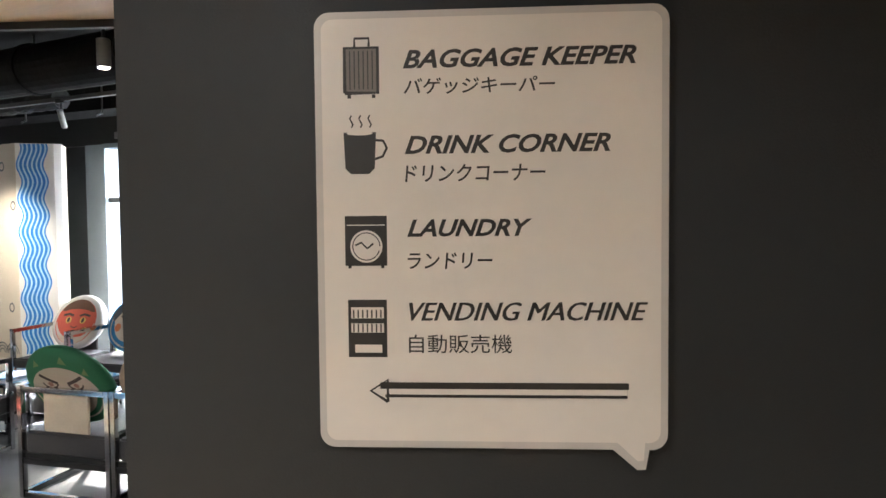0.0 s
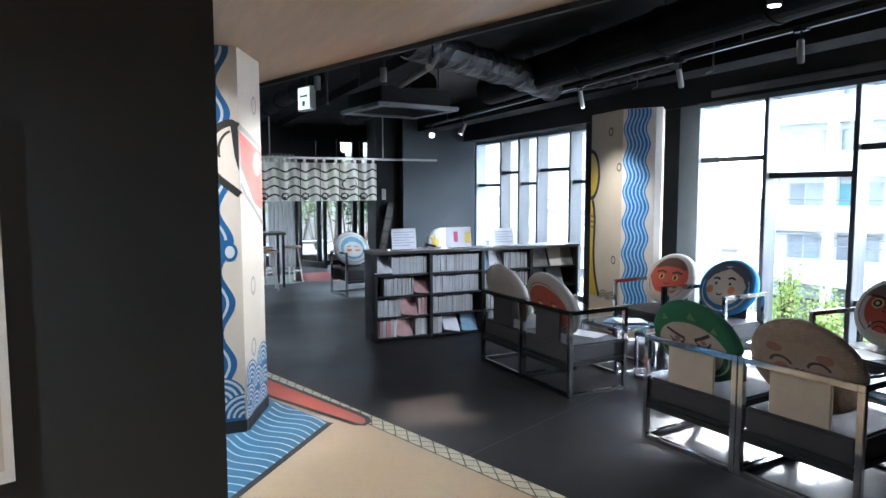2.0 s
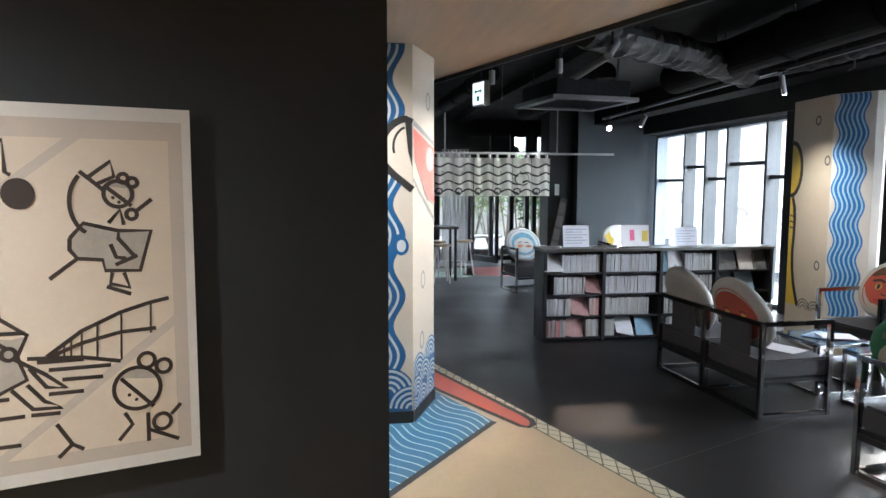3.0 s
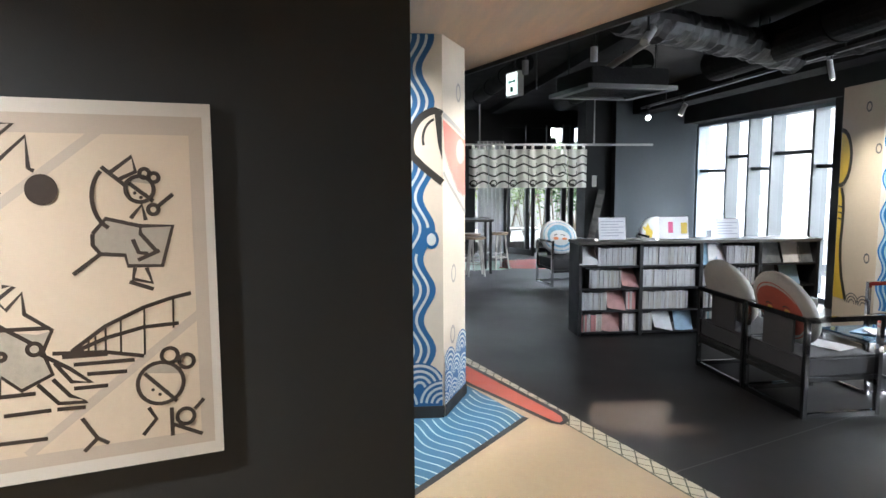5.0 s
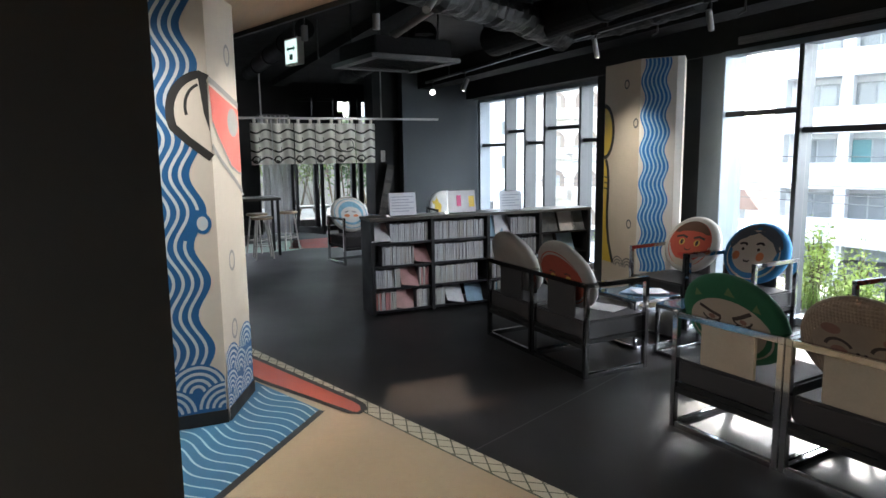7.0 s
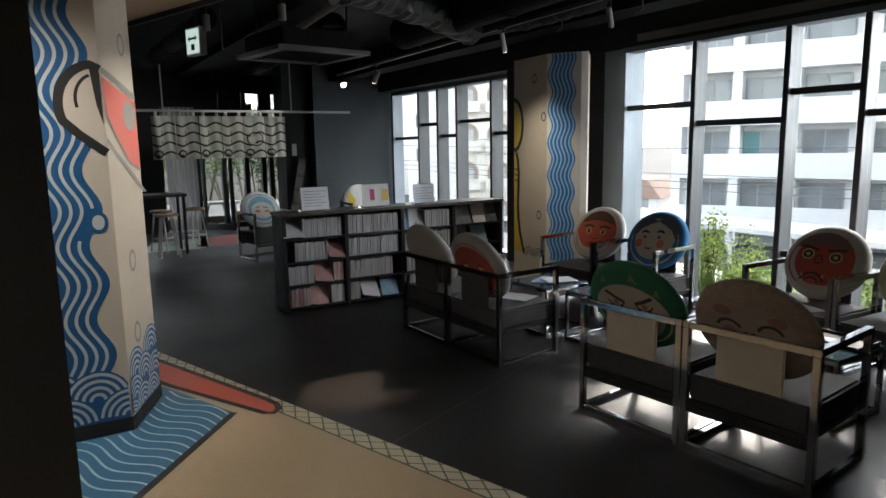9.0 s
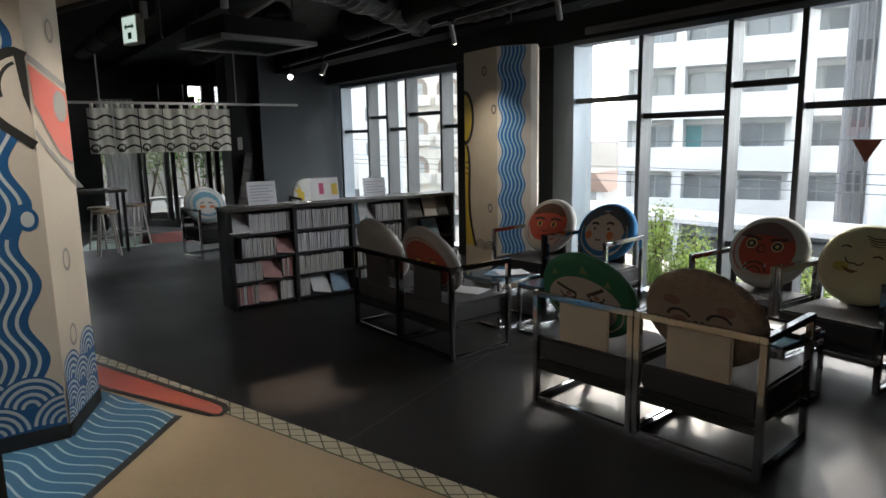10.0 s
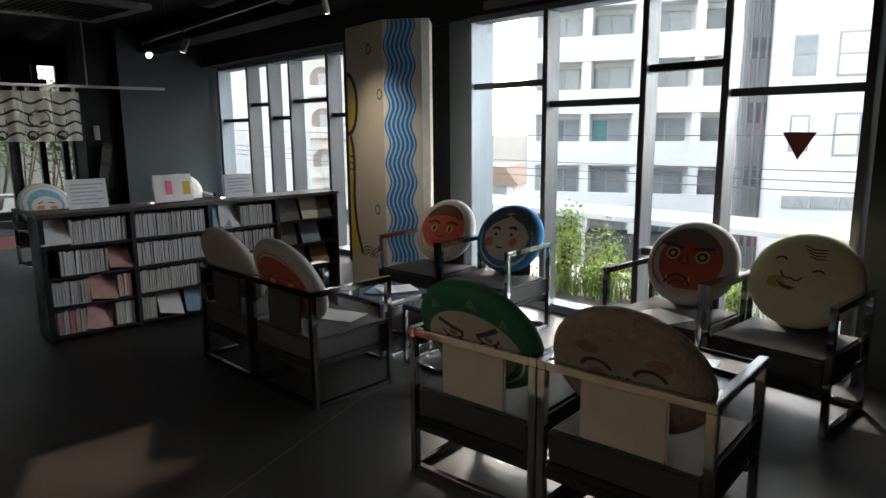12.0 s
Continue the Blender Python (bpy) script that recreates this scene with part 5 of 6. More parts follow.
def stool(m):
    s_ = thing("bar_stool", "round wooden stool with four pale splayed legs", "stool", m, group="stools at the high table")
    bm = bmesh.new()
    add_rod(bm, (0, 0, 0.60), (0, 0, 0.635), 0.17, 28)
    part("seat", bm, mat("stool_wood", (0.40, 0.30, 0.20), 0.5, var=0.15, streak=(1, 8, 8)), s_, bevel=0.006)
    for a in range(4):
        c_, s2 = math.cos(a * math.pi / 2 + 0.78), math.sin(a * math.pi / 2 + 0.78)
        bm = bmesh.new()
        add_rod(bm, (0.19 * c_, 0.19 * s2, 0), (0.11 * c_, 0.11 * s2, 0.60), 0.014, 10)
        part("leg", bm, mat("stool_leg", (0.60, 0.58, 0.54), 0.4), s_, smooth=False)
    for a in range(4):
        c_, s2 = math.cos(a * math.pi / 2 + 0.78), math.sin(a * math.pi / 2 + 0.78)
        d_, e_ = math.cos((a + 1) * math.pi / 2 + 0.78), math.sin((a + 1) * math.pi / 2 + 0.78)
        bm = bmesh.new()
        add_rod(bm, (0.163 * c_, 0.163 * s2, 0.2), (0.163 * d_, 0.163 * e_, 0.2), 0.007, 8)
        part("rung", bm, mat("stool_leg", (0.6, 0.58, 0.54), 0.4), s_)
    return s_


st0 = stool(pose(-11.3, 1.52, 0))
for x, y, a in ((-12.1, 2.05, 20), (-12.0, 1.55, 50), (-11.2, 0.75, 10)):
    copy_thing(st0, pose(x, y, 0, 0, 0, a))
ht = thing("high_table", "high dark table on slim legs by the stools", "table", pose(-11.75, 1.0, 0))
bm = bmesh.new()
add_box(bm, (0, 0, 0.885), (0.6, 1.7, 0.04))
part("tabletop", bm, mat("table_dark", (0.06, 0.055, 0.05), 0.4, var=0.2), ht, bevel=0.004)
for sx in (-0.26, 0.26):
    for sy in (-0.8, 0.8):
        bm = bmesh.new()
        add_box(bm, (sx, sy, 0.4325), (0.04, 0.04, 0.865))
        part("leg", bm, FRAME_DARK, ht, bevel=0.003)
lamp = thing("table_lamp", "small table lamp with pale conical shade", "lamp", pose(-11.75, 1.15, 0.905))
bm = bmesh.new()
add_rod(bm, (0, 0, 0), (0, 0, 0.015), 0.06, 20)
add_rod(bm, (0, 0, 0.015), (0, 0, 0.10), 0.01, 10)
part("stem", bm, FRAME_DARK, lamp)
bm = bmesh.new()
add_rod(bm, (0, 0, 0.05), (0, 0, 0.24), 0.19, 32, 0.07)
part("shade", bm, mat("shade_cloth", (0.6, 0.58, 0.54), 0.8), lamp, bevel=0.002)
# coloured floor patch in the passage
bm = bmesh.new()
patch(bm, [(-13.2, 2.35), (-12.1, 2.05), (-11.9, 2.85), (-12.6, 3.2), (-13.3, 3.1)], (lambda u, v, h: (u, v, h)), 0.002)
solid("floor_mat", bm, mat("mat_red", (0.45, 0.10, 0.08), 0.6, var=0.2, scale=4), "red painted patch on the passage floor", "floor painting", "structure")
bm = bmesh.new()
patch(bm, [(-13.0, 1.5), (-11.95, 1.2), (-11.85, 2.0), (-12.05, 2.3), (-13.2, 2.4)], (lambda u, v, h: (u, v, h)), 0.002)
solid("floor_mat_pale", bm, mat("mat_green", (0.40, 0.52, 0.45), 0.6, var=0.25, scale=3), "pale green painted patch on the passage floor", "floor painting", "structure")
# switch plate and leaning board on the pier
box_ob("switch_plate", (-12.12, 3.72, 1.42), (-12.105, 3.80, 1.62), WHITE, "white switch plate on the black pier", "switch plate", kind="", bevel=0.002)
rack = thing("leaflet_rack", "narrow brown-grey stepped leaflet rack leaning by the pier", "rack", pose(-12.0, 3.62, 0, 0, 0, 0))
bm = bmesh.new()
add_box(bm, (0, 0.10, 0.69), (0.03, 0.13, 1.38), Matrix.Rotation(radians(-12), 4, "X"))
part("board", bm, mat("rack_brown", (0.055, 0.048, 0.042), 0.6, var=0.2), rack, bevel=0.003)
for k in range(5):
    bm = bmesh.new()
    add_box(bm, (0.026, -0.005 + 0.05 * k, 0.26 + 0.235 * k), (0.02, 0.12, 0.19), Matrix.Rotation(radians(-12), 4, "X"))
    part("leaflet", bm, mat("leaflet_grey", (0.09, 0.08, 0.07), 0.6, var=0.3, scale=15), rack, bevel=0.002)

# Ceiling services -----------------------------------------------------------
DUCT = mat("duct_black", (0.006, 0.006, 0.0065), 0.7, 0.0, var=0.3, scale=5, bump=0.5, bump_scale=22, spec=0.15)


def duct(a, b, r, label="black painted round air duct under the ceiling"):
    a, b = Vector(a), Vector(b)
    d_ = thing("air_duct", label, "duct", Matrix.Translation(a))
    bm = bmesh.new()
    add_rod(bm, (0, 0, 0), b - a, r, 24)
    part("pipe", bm, DUCT, d_)
    n = max(2, int((b - a).length / 0.9))
    d = (b - a).normalized()
    for k in range(1, n):
        p = (b - a) * k / n
        bm = bmesh.new()
        add_rod(bm, p - d * 0.02, p + d * 0.02, r + 0.012, 24)
        part("joint_band", bm, DUCT, d_)
        bm = bmesh.new()
        add_rod(bm, p, p + Vector((0, 0, CEIL_HIGH - a.z)), 0.008, 8)
        part("hanger", bm, FRAME_DARK, d_)
    return d_


duct((-7.4, 3.45, 2.74), (1.5, 3.05, 2.74), 0.17)
duct((-11.6, 3.0, 2.80), (-7.6, 2.75, 2.80), 0.12)
duct((-11.8, 1.5, 2.82), (-7.9, 1.55, 2.82), 0.10)
def flexible_duct(pts, r, seed, label):
    """A crumpled foil-wrapped hose: rings of uneven radius along a bent line."""
    rr = random.Random(seed)
    bm = bmesh.new()
    P = [Vector(p) for p in pts]
    path = []
    for a, b in zip(P[:-1], P[1:]):
        n = max(3, int((b - a).length / 0.06))
        path += [a.lerp(b, i / n) for i in range(n)]
    path.append(P[-1])
    rings = []
    for i, p in enumerate(path):
        d = (path[min(i + 1, len(path) - 1)] - path[max(i - 1, 0)]).normalized()
        u = d.cross(Vector((0, 0, 1))).normalized()
        v = u.cross(d)
        k = r * (1 + 0.05 * (i % 2) + rr.uniform(-0.06, 0.06))
        rings.append([bm.verts.new(p + (u * math.cos(q * math.pi / 9) + v * math.sin(q * math.pi / 9)) * k * rr.uniform(0.94, 1.06)) for q in range(18)])
    for a, b in zip(rings[:-1], rings[1:]):
        for q in range(18):
            bm.faces.new((a[q], a[(q + 1) % 18], b[(q + 1) % 18], b[q]))
    bm.faces.new(rings[0][::-1])
    bm.faces.new(rings[-1])
    d_ = thing("flexible_duct", label, "duct", group="wrapped ducts")
    part("hose", bm, mat("duct_wrap", (0.013, 0.013, 0.014), 0.5, 0.0, var=0.35, scale=7, bump=0.6, bump_scale=18), d_)
    for k in (0.2, 0.75):
        p = path[int(len(path) * k)]
        bm = bmesh.new()
        add_rod(bm, (p.x, p.y, p.z + r * 0.8), (p.x, p.y, CEIL_HIGH), 0.006, 8)
        part("hanger", bm, FRAME_DARK, d_)


flexible_duct([(-5.30, 1.62, 2.70), (-5.72, 2.3, 2.70), (-6.12, 3.0, 2.70), (-6.55, 3.72, 2.66)], 0.13, 4, "crumpled dark foil-wrapped duct under the ceiling")
flexible_duct([(-6.62, 3.78, 2.70), (-6.1, 4.05, 2.72), (-5.2, 4.12, 2.74)], 0.10, 5, "crumpled dark foil-wrapped duct under the ceiling")
for x, y in ((-5.85, 4.27), (-4.88, 4.26), (-8.2, 1.75)):
    bm = bmesh.new()
    add_rod(bm, (0, 0, 2.60), (0, 0, CEIL_HIGH), 0.008, 8)
    add_rod(bm, (0, 0, 2.604), (-0.10, 0.03, 2.596), 0.008, 8)
    solid("ceiling_hook", bm, mat("hook_grey", (0.10, 0.10, 0.10), 0.45, 0.5), "thin bent grey rod hanging from the ceiling", "hook", group="ceiling hooks", m=pose(x, y, 0))
for k, (y, z) in enumerate(((1.75, 2.86), (1.84, 2.88), (1.92, 2.86), (2.02, 2.90))):
    bm = bmesh.new()
    pts = [(-5.0 + 0.65 * i, y + 0.334 * 0.65 * i + 0.012 * math.sin(i * 1.7 + k), z + 0.012 * math.cos(i + k)) for i in range(10)]
    for p, q in zip(pts[:-1], pts[1:]):
        add_rod(bm, p, q, 0.012, 8)
    solid("ceiling_pipe", bm, mat("pipe_grey", (0.16, 0.16, 0.165), 0.5, 0.2, var=0.2), "thin grey conduit under the black ceiling", "pipe", group="conduits")
for y in (2.35, 4.55):
    box_ob("ceiling_beam", (-14, y - 0.12 if y < 3 else y - 0.2, 2.86 if y < 3 else 2.66), (3.5, y + 0.12, CEIL_HIGH), CEIL_BLACK, "black painted ceiling beam", "beam")
bm = bmesh.new()
add_prism(bm, [seam(-0.6, -0.015), seam(12, -0.015), seam(12, 0.012), seam(-0.6, 0.012)], CEIL_LOW - 0.03, CEIL_HIGH)
solid("trim_ceiling", bm, BLACK_WALL, "black edge board of the lowered ceiling", "trim", "structure")

# track rail with its spots
RAIL_Z = 2.62
bm = bmesh.new()
ra, rb = Vector((-10.5, 3.935, RAIL_Z)), Vector((0.5, 3.545, RAIL_Z))
add_box(bm, (ra + rb) / 2, ((rb - ra).length, 0.035, 0.03), pose(0, 0, 0, 0, 0, math.degrees(math.atan2(rb.y - ra.y, rb.x - ra.x))))
for k in range(6):
    p = ra + (rb - ra) * (k + 0.5) / 6
    add_rod(bm, (p.x, p.y, RAIL_Z), (p.x, p.y, CEIL_HIGH), 0.006, 8)
solid("track_rail", bm, mat("rail_grey", (0.11, 0.11, 0.115), 0.4, 0.4), "thin grey lighting track below the ceiling", "light track")
SPOT_WHITE = mat("spot_body", (0.26, 0.26, 0.26), 0.35, var=0.04)
LAMP_FACE = glow("spot_lens", (1.0, 0.9, 0.75), 4.0)


def track_spot(p, aim, top, length=0.17, r=0.032, lit=True, label="pale cylindrical spotlight hanging from the track"):
    s_ = thing("track_spot", label, "spotlight", pose(*p), group="ceiling spotlights")
    d = (Vector(aim) - Vector(p)).normalized()
    bm = bmesh.new()
    add_rod(bm, d * (-length / 2), d * (length / 2), r, 18)
    part("body", bm, SPOT_WHITE, s_, bevel=0.003)
    bm = bmesh.new()
    add_rod(bm, d * (length / 2 - 0.002), d * (length / 2 + 0.002), r * 0.8, 16)
    part("lens", bm, LAMP_FACE if lit else mat("lens_off", (0.4, 0.4, 0.4), 0.1), s_)
    bm = bmesh.new()
    add_rod(bm, (0, 0, 0.0), (0, 0, top - p[2]), 0.010, 10)
    add_box(bm, (0, 0, top - p[2] - 0.012), (0.10, 0.035, 0.03))
    part("stem", bm, FRAME_DARK, s_)
    return s_


framed = track_spot((-5.23, 1.81, 2.55), (-4.6, 1.3, 2.05), CEIL_HIGH, 0.24, 0.03, False)
# an added small black plate: its cut-out gives the added lamp's floor patch its edges
GATE_Z, LAMP_P = 0.10, Vector((-5.12, 1.71, 2.42))
cut = [Vector((x, y, 0)) for x, y in ((-5.13, 1.42), (-4.60, 1.22), (-4.22, 1.80), (-4.60, 2.04), (-4.72, 1.785), (-5.13, 1.97))]
bm = bmesh.new()
rim_in = [LAMP_P + (p - LAMP_P) * (GATE_Z / LAMP_P.z) - Vector((-5.23, 1.81, 2.55)) for p in cut]
mid = sum(rim_in, Vector()) / 6
rim_out = [mid + (p - mid).normalized() * 0.07 for p in rim_in]
for z in (0.0, 0.003):
    vi, vo = [bm.verts.new(p + Vector((0, 0, z))) for p in rim_in], [bm.verts.new(p + Vector((0, 0, z))) for p in rim_out]
    for i in range(6):
        bm.faces.new((vi[i], vi[(i + 1) % 6], vo[(i + 1) % 6], vo[i]))
part("framing_shutter", bm, CEIL_BLACK, framed)
track_spot((-6.09, 3.779, 2.48), (-6.25, 4.1, 1.6), RAIL_Z, 0.17, 0.023)
track_spot((-9.03, 3.883, 2.45), (-9.2, 3.7, 1.9), RAIL_Z, 0.16)
track_spot((-10.23, 3.925, 2.46), (-6.0, 1.9, 1.3), RAIL_Z, 0.14, 0.04)
track_spot((-2.74, 2.41, 2.47), (-2.74, 2.41, 0), CEIL_HIGH, 0.14, 0.032)
track_spot((-6.2, 1.75, 2.60), (-6.2, 1.75, 0), CEIL_HIGH, 0.12, 0.03, False)
track_spot((-7.0, 1.35, 2.62), (-7.0, 1.35, 0), CEIL_HIGH, 0.13, 0.03, False)
track_spot((-4.7, 3.729, 2.47), (-4.9, 4.1, 1.8), RAIL_Z, 0.15, 0.022, False)
track_spot((-3.6, 3.69, 2.47), (-3.8, 4.0, 1.8), RAIL_Z, 0.15, 0.022, False)

# cassette air conditioner
ac = thing("air_conditioner", "black ceiling cassette air conditioner with square grille", "air conditioner", pose(-7.05, 2.2, 2.38, 0, 0, 8))
AC_MAT = mat("ac_dark", (0.018, 0.018, 0.019), 0.4, var=0.1)
bm = bmesh.new()
add_box(bm, (0, 0, 0.12), (0.78, 0.78, 0.16))
part("body", bm, CEIL_BLACK, ac, bevel=0.01)
bm = bmesh.new()
for sx, sy, w_, d_ in ((0, -0.4, 0.9, 0.1), (0, 0.4, 0.9, 0.1), (-0.4, 0, 0.1, 0.7), (0.4, 0, 0.1, 0.7)):
    add_box(bm, (sx, sy, 0.02), (w_, d_, 0.04))
part("frame", bm, mat("ac_frame", (0.05, 0.05, 0.052), 0.35, var=0.08), ac, bevel=0.004)
for k in range(14):
    bm = bmesh.new()
    add_box(bm, (0, -0.32 + 0.05 * k, 0.028), (0.68, 0.012, 0.03))
    part("slat", bm, AC_MAT, ac)
for sx in (-0.3, 0.3):
    for sy in (-0.3, 0.3):
        bm = bmesh.new()
        add_rod(bm, (sx, sy, 0.19), (sx, sy, CEIL_HIGH - 2.38), 0.008, 8)
        part("hanger_rod", bm, FRAME_DARK, ac)
bm = bmesh.new()
add_rod(bm, (0.3, -0.2, 0.19), (1.0, -0.1, 0.36), 0.03, 12)
part("pipe", bm, mat("pipe_wrap", (0.20, 0.20, 0.20), 0.6, var=0.2), ac)

# exit sign
ex = thing("exit_sign", "hanging lit square exit sign with green pictogram", "exit sign", pose(-7.62, 1.38, 2.42, 0, 0, 18.4))
bm = bmesh.new()
add_box(bm, (0, 0, 0.13), (0.25, 0.07, 0.25))
part("case", bm, WHITE, ex, bevel=0.004)
bm = bmesh.new()
add_rod(bm, (0, 0, 0.25), (0, 0, CEIL_HIGH - 2.44), 0.01, 10)
part("stem", bm, FRAME_DARK, ex)
for s_ in (-1, 1):
    bm = bmesh.new()
    add_box(bm, (0, s_ * 0.0365, 0.13), (0.22, 0.002, 0.22))
    part("face", bm, glow("exit_face", (0.75, 0.95, 0.88), 0.12), ex)
    bm = bmesh.new()
    f = (lambda u, v, h: (u * -s_, s_ * (0.0380 + h), v))
    patch(bm, [(-0.08, 0.155), (-0.045, 0.185), (-0.045, 0.165), (0.045, 0.165), (0.045, 0.185), (0.08, 0.155), (0.045, 0.125), (0.045, 0.145), (-0.045, 0.145), (-0.045, 0.125)], f, 0.0)
    patch(bm, rect(-0.03, 0.05, 0.03, 0.105), f, 0.0)
    part("pictogram", bm, mat("exit_green", (0.04, 0.42, 0.28), 0.5), ex)

# slot diffuser above the large window
bm = bmesh.new()
add_box(bm, (-4.4, 5.265, 2.585), (2.9, 0.03, 0.07))
for k in range(2):
    add_box(bm, (-4.4, 5.245, 2.565 + 0.035 * k), (2.86, 0.02, 0.012))
solid("slot_diffuser", bm, mat("diffuser_grey", (0.30, 0.30, 0.31), 0.35, 0.4), "long grey slot diffuser above the window", "air vent")

# downlight fittings in the lowered ceiling
for dx, dy, *_ in DOWNLIGHTS:
    dl = thing("downlight", "small round recessed downlight in the wood ceiling", "ceiling light", pose(dx, dy, CEIL_LOW), group="downlights")
    bm = bmesh.new()
    n = 24
    r0 = [bm.verts.new((0.062 * math.cos(2 * math.pi * i / n), 0.062 * math.sin(2 * math.pi * i / n), -0.004)) for i in range(n)]
    r1 = [bm.verts.new((0.05 * math.cos(2 * math.pi * i / n), 0.05 * math.sin(2 * math.pi * i / n), -0.006)) for i in range(n)]
    for i in range(n):
        bm.faces.new((r0[i], r0[(i + 1) % n], r1[(i + 1) % n], r1[i]))
    part("ring", bm, WHITE, dl)
    bm = bmesh.new()
    add_rod(bm, (0, 0, -0.004), (0, 0, -0.002), 0.05, 24)
    part("lens", bm, LAMP_FACE, dl)

# red triangle on the glass
bm = bmesh.new()
add_prism(bm, [(-0.10, 0.0), (0.0, -0.17), (0.10, 0.0)], 0.0, 0.002)
solid("window_sticker", bm, mat("sticker_red", (0.20, 0.045, 0.03), 0.6), "inverted red triangle sticker on the window pane", "sticker", m=pose(-3.200, WIN_Y + 0.010, 1.49, 90, 0, 0))

# Outside --------------------------------------------------------------------
ASPHALT = mat("asphalt", (0.055, 0.055, 0.055), 0.9, var=0.25, scale=0.6, bump=0.3, bump_scale=40)
bm = bmesh.new()
add_box(bm, (0, 0, -4.1), (900, 900, 0.2))
solid("ground", bm, ASPHALT, "grey asphalt street below the windows", "ground", "structure")
CONC = mat("terrace_concrete", (0.42, 0.41, 0.39), 0.8, var=0.12, scale=2, bump=0.2)
bm = bmesh.new()
add_box(bm, (-6.2, 6.55, -0.30), (9.0, 1.8, 0.3))
solid("terrace", bm, CONC, "concrete ledge outside the windows", "terrace", "structure")
bm = bmesh.new()
add_box(bm, (-6, 2, -2.1), (17.4, 7.0, 3.8))
solid("lower_storey", bm, CONC, "concrete storey below the lounge", "building", "structure")
bm = bmesh.new()
add_box(bm, (-18.2, 2.0, -0.1), (7.2, 10, 0.2))
solid("terrace_west", bm, CONC, "paved terrace beyond the glass doors", "terrace", "structure")
box_ob("roof", (-14.6, -3.2, CEIL_HIGH + 0.21), (4, 5.7, CEIL_HIGH + 0.4), CONC, "flat concrete roof slab", "roof")

BW = mat("building_white", (0.88, 0.88, 0.87), 0.8, var=0.05, scale=0.4, bump=0.1, bump_scale=20)
BG = mat("building_grey", (0.42, 0.43, 0.44), 0.8, var=0.08, scale=0.5)
BPANE = mat("building_pane", (0.30, 0.32, 0.33), 0.15, var=0.3, scale=0.8, random_piece=0.8)
BTEAL = mat("building_teal_pane", (0.15, 0.32, 0.33), 0.2, var=0.2, scale=0.8)


def flat_block(m, width, floors, storey, bays, base):
    """A white block of flats with open balconies: slab, parapet, recessed windows, dividing walls."""
    h = thing("apartment_building", "white apartment block with stacked balconies across the street", "building", m)
    top = base + floors * storey
    bm = bmesh.new()
    add_box(bm, (width / 2, 6.2, (base + top + 1) / 2), (width, 9.6, top + 1 - base))
    part("wall", bm, BW, h)
    bm = bmesh.new()
    add_box(bm, (width / 2, 5.5, top + 1.15), (width + 0.6, 11.4, 0.3))
    part("roof", bm, BG, h)
    for f in range(floors):
        z = base + f * storey
        bm = bmesh.new()
        add_box(bm, (width / 2, 0.7, z), (width, 1.4, 0.2))
        add_box(bm, (width / 2, 0.06, z + 0.62), (width, 0.12, 1.05))
        part("balcony", bm, BW, h)
        for k, (x, w_, teal) in enumerate(bays):
            win = new("window")
            win.parent = h
            bm = bmesh.new()
            add_box(bm, (x, 1.36, z + 1.25), (w_ + 0.1, 0.06, 2.1))
            part("frame", bm, BG, win)
            for q in range(2):
                bm = bmesh.new()
                add_box(bm, (x + (q - 0.5) * w_ / 2, 1.31, z + 1.25), (w_ / 2 - 0.08, 0.04, 1.95))
                part("pane", bm, BTEAL if (teal and q == 0 and f == 2) else BPANE, win)
    for x in [0.2] + [b[0] + b[1] / 2 + 0.55 for b in bays]:
        bm = bmesh.new()
        add_box(bm, (x, 0.75, (base + top) / 2), (0.45, 1.3, top - base))
        part("divider", bm, BW, h)
    return h


FA = 27.0
flat_block(pose(-25.2, 28.9, 0, 0, 0, FA), 11.2, 6, 2.67, [(1.75, 1.5, False), (4.1, 2.0, True), (7.0, 1.9, False), (9.6, 1.7, False)], -4.0 - 1.75 + 0.1)
pipe_b = thing("stair_tower", "grey service shaft with pipes between the buildings", "building", pose(-11.60, 25.0, 0, 0, 0, FA))
bm = bmesh.new()
add_box(bm, (0, 0.8, 4.5), (0.85, 1.5, 17))
part("wall", bm, mat("shaft_grey", (0.26, 0.26, 0.27), 0.8, var=0.12, scale=0.8), pipe_b)
for k in range(3):
    bm = bmesh.new()
    add_rod(bm, (-0.25 + 0.25 * k, -0.02, -4), (-0.25 + 0.25 * k, -0.02, 12.8), 0.05, 10)
    part("pipe", bm, mat("pipe_dark", (0.2, 0.2, 0.2), 0.6), pipe_b)
for k in range(7):
    bm = bmesh.new()
    add_box(bm, (0.05, 0.03, -2.4 + 2.2 * k), (0.6, 0.06, 0.7))
    part("louvre", bm, mat("louvre_dark", (0.10, 0.10, 0.11), 0.6), pipe_b)

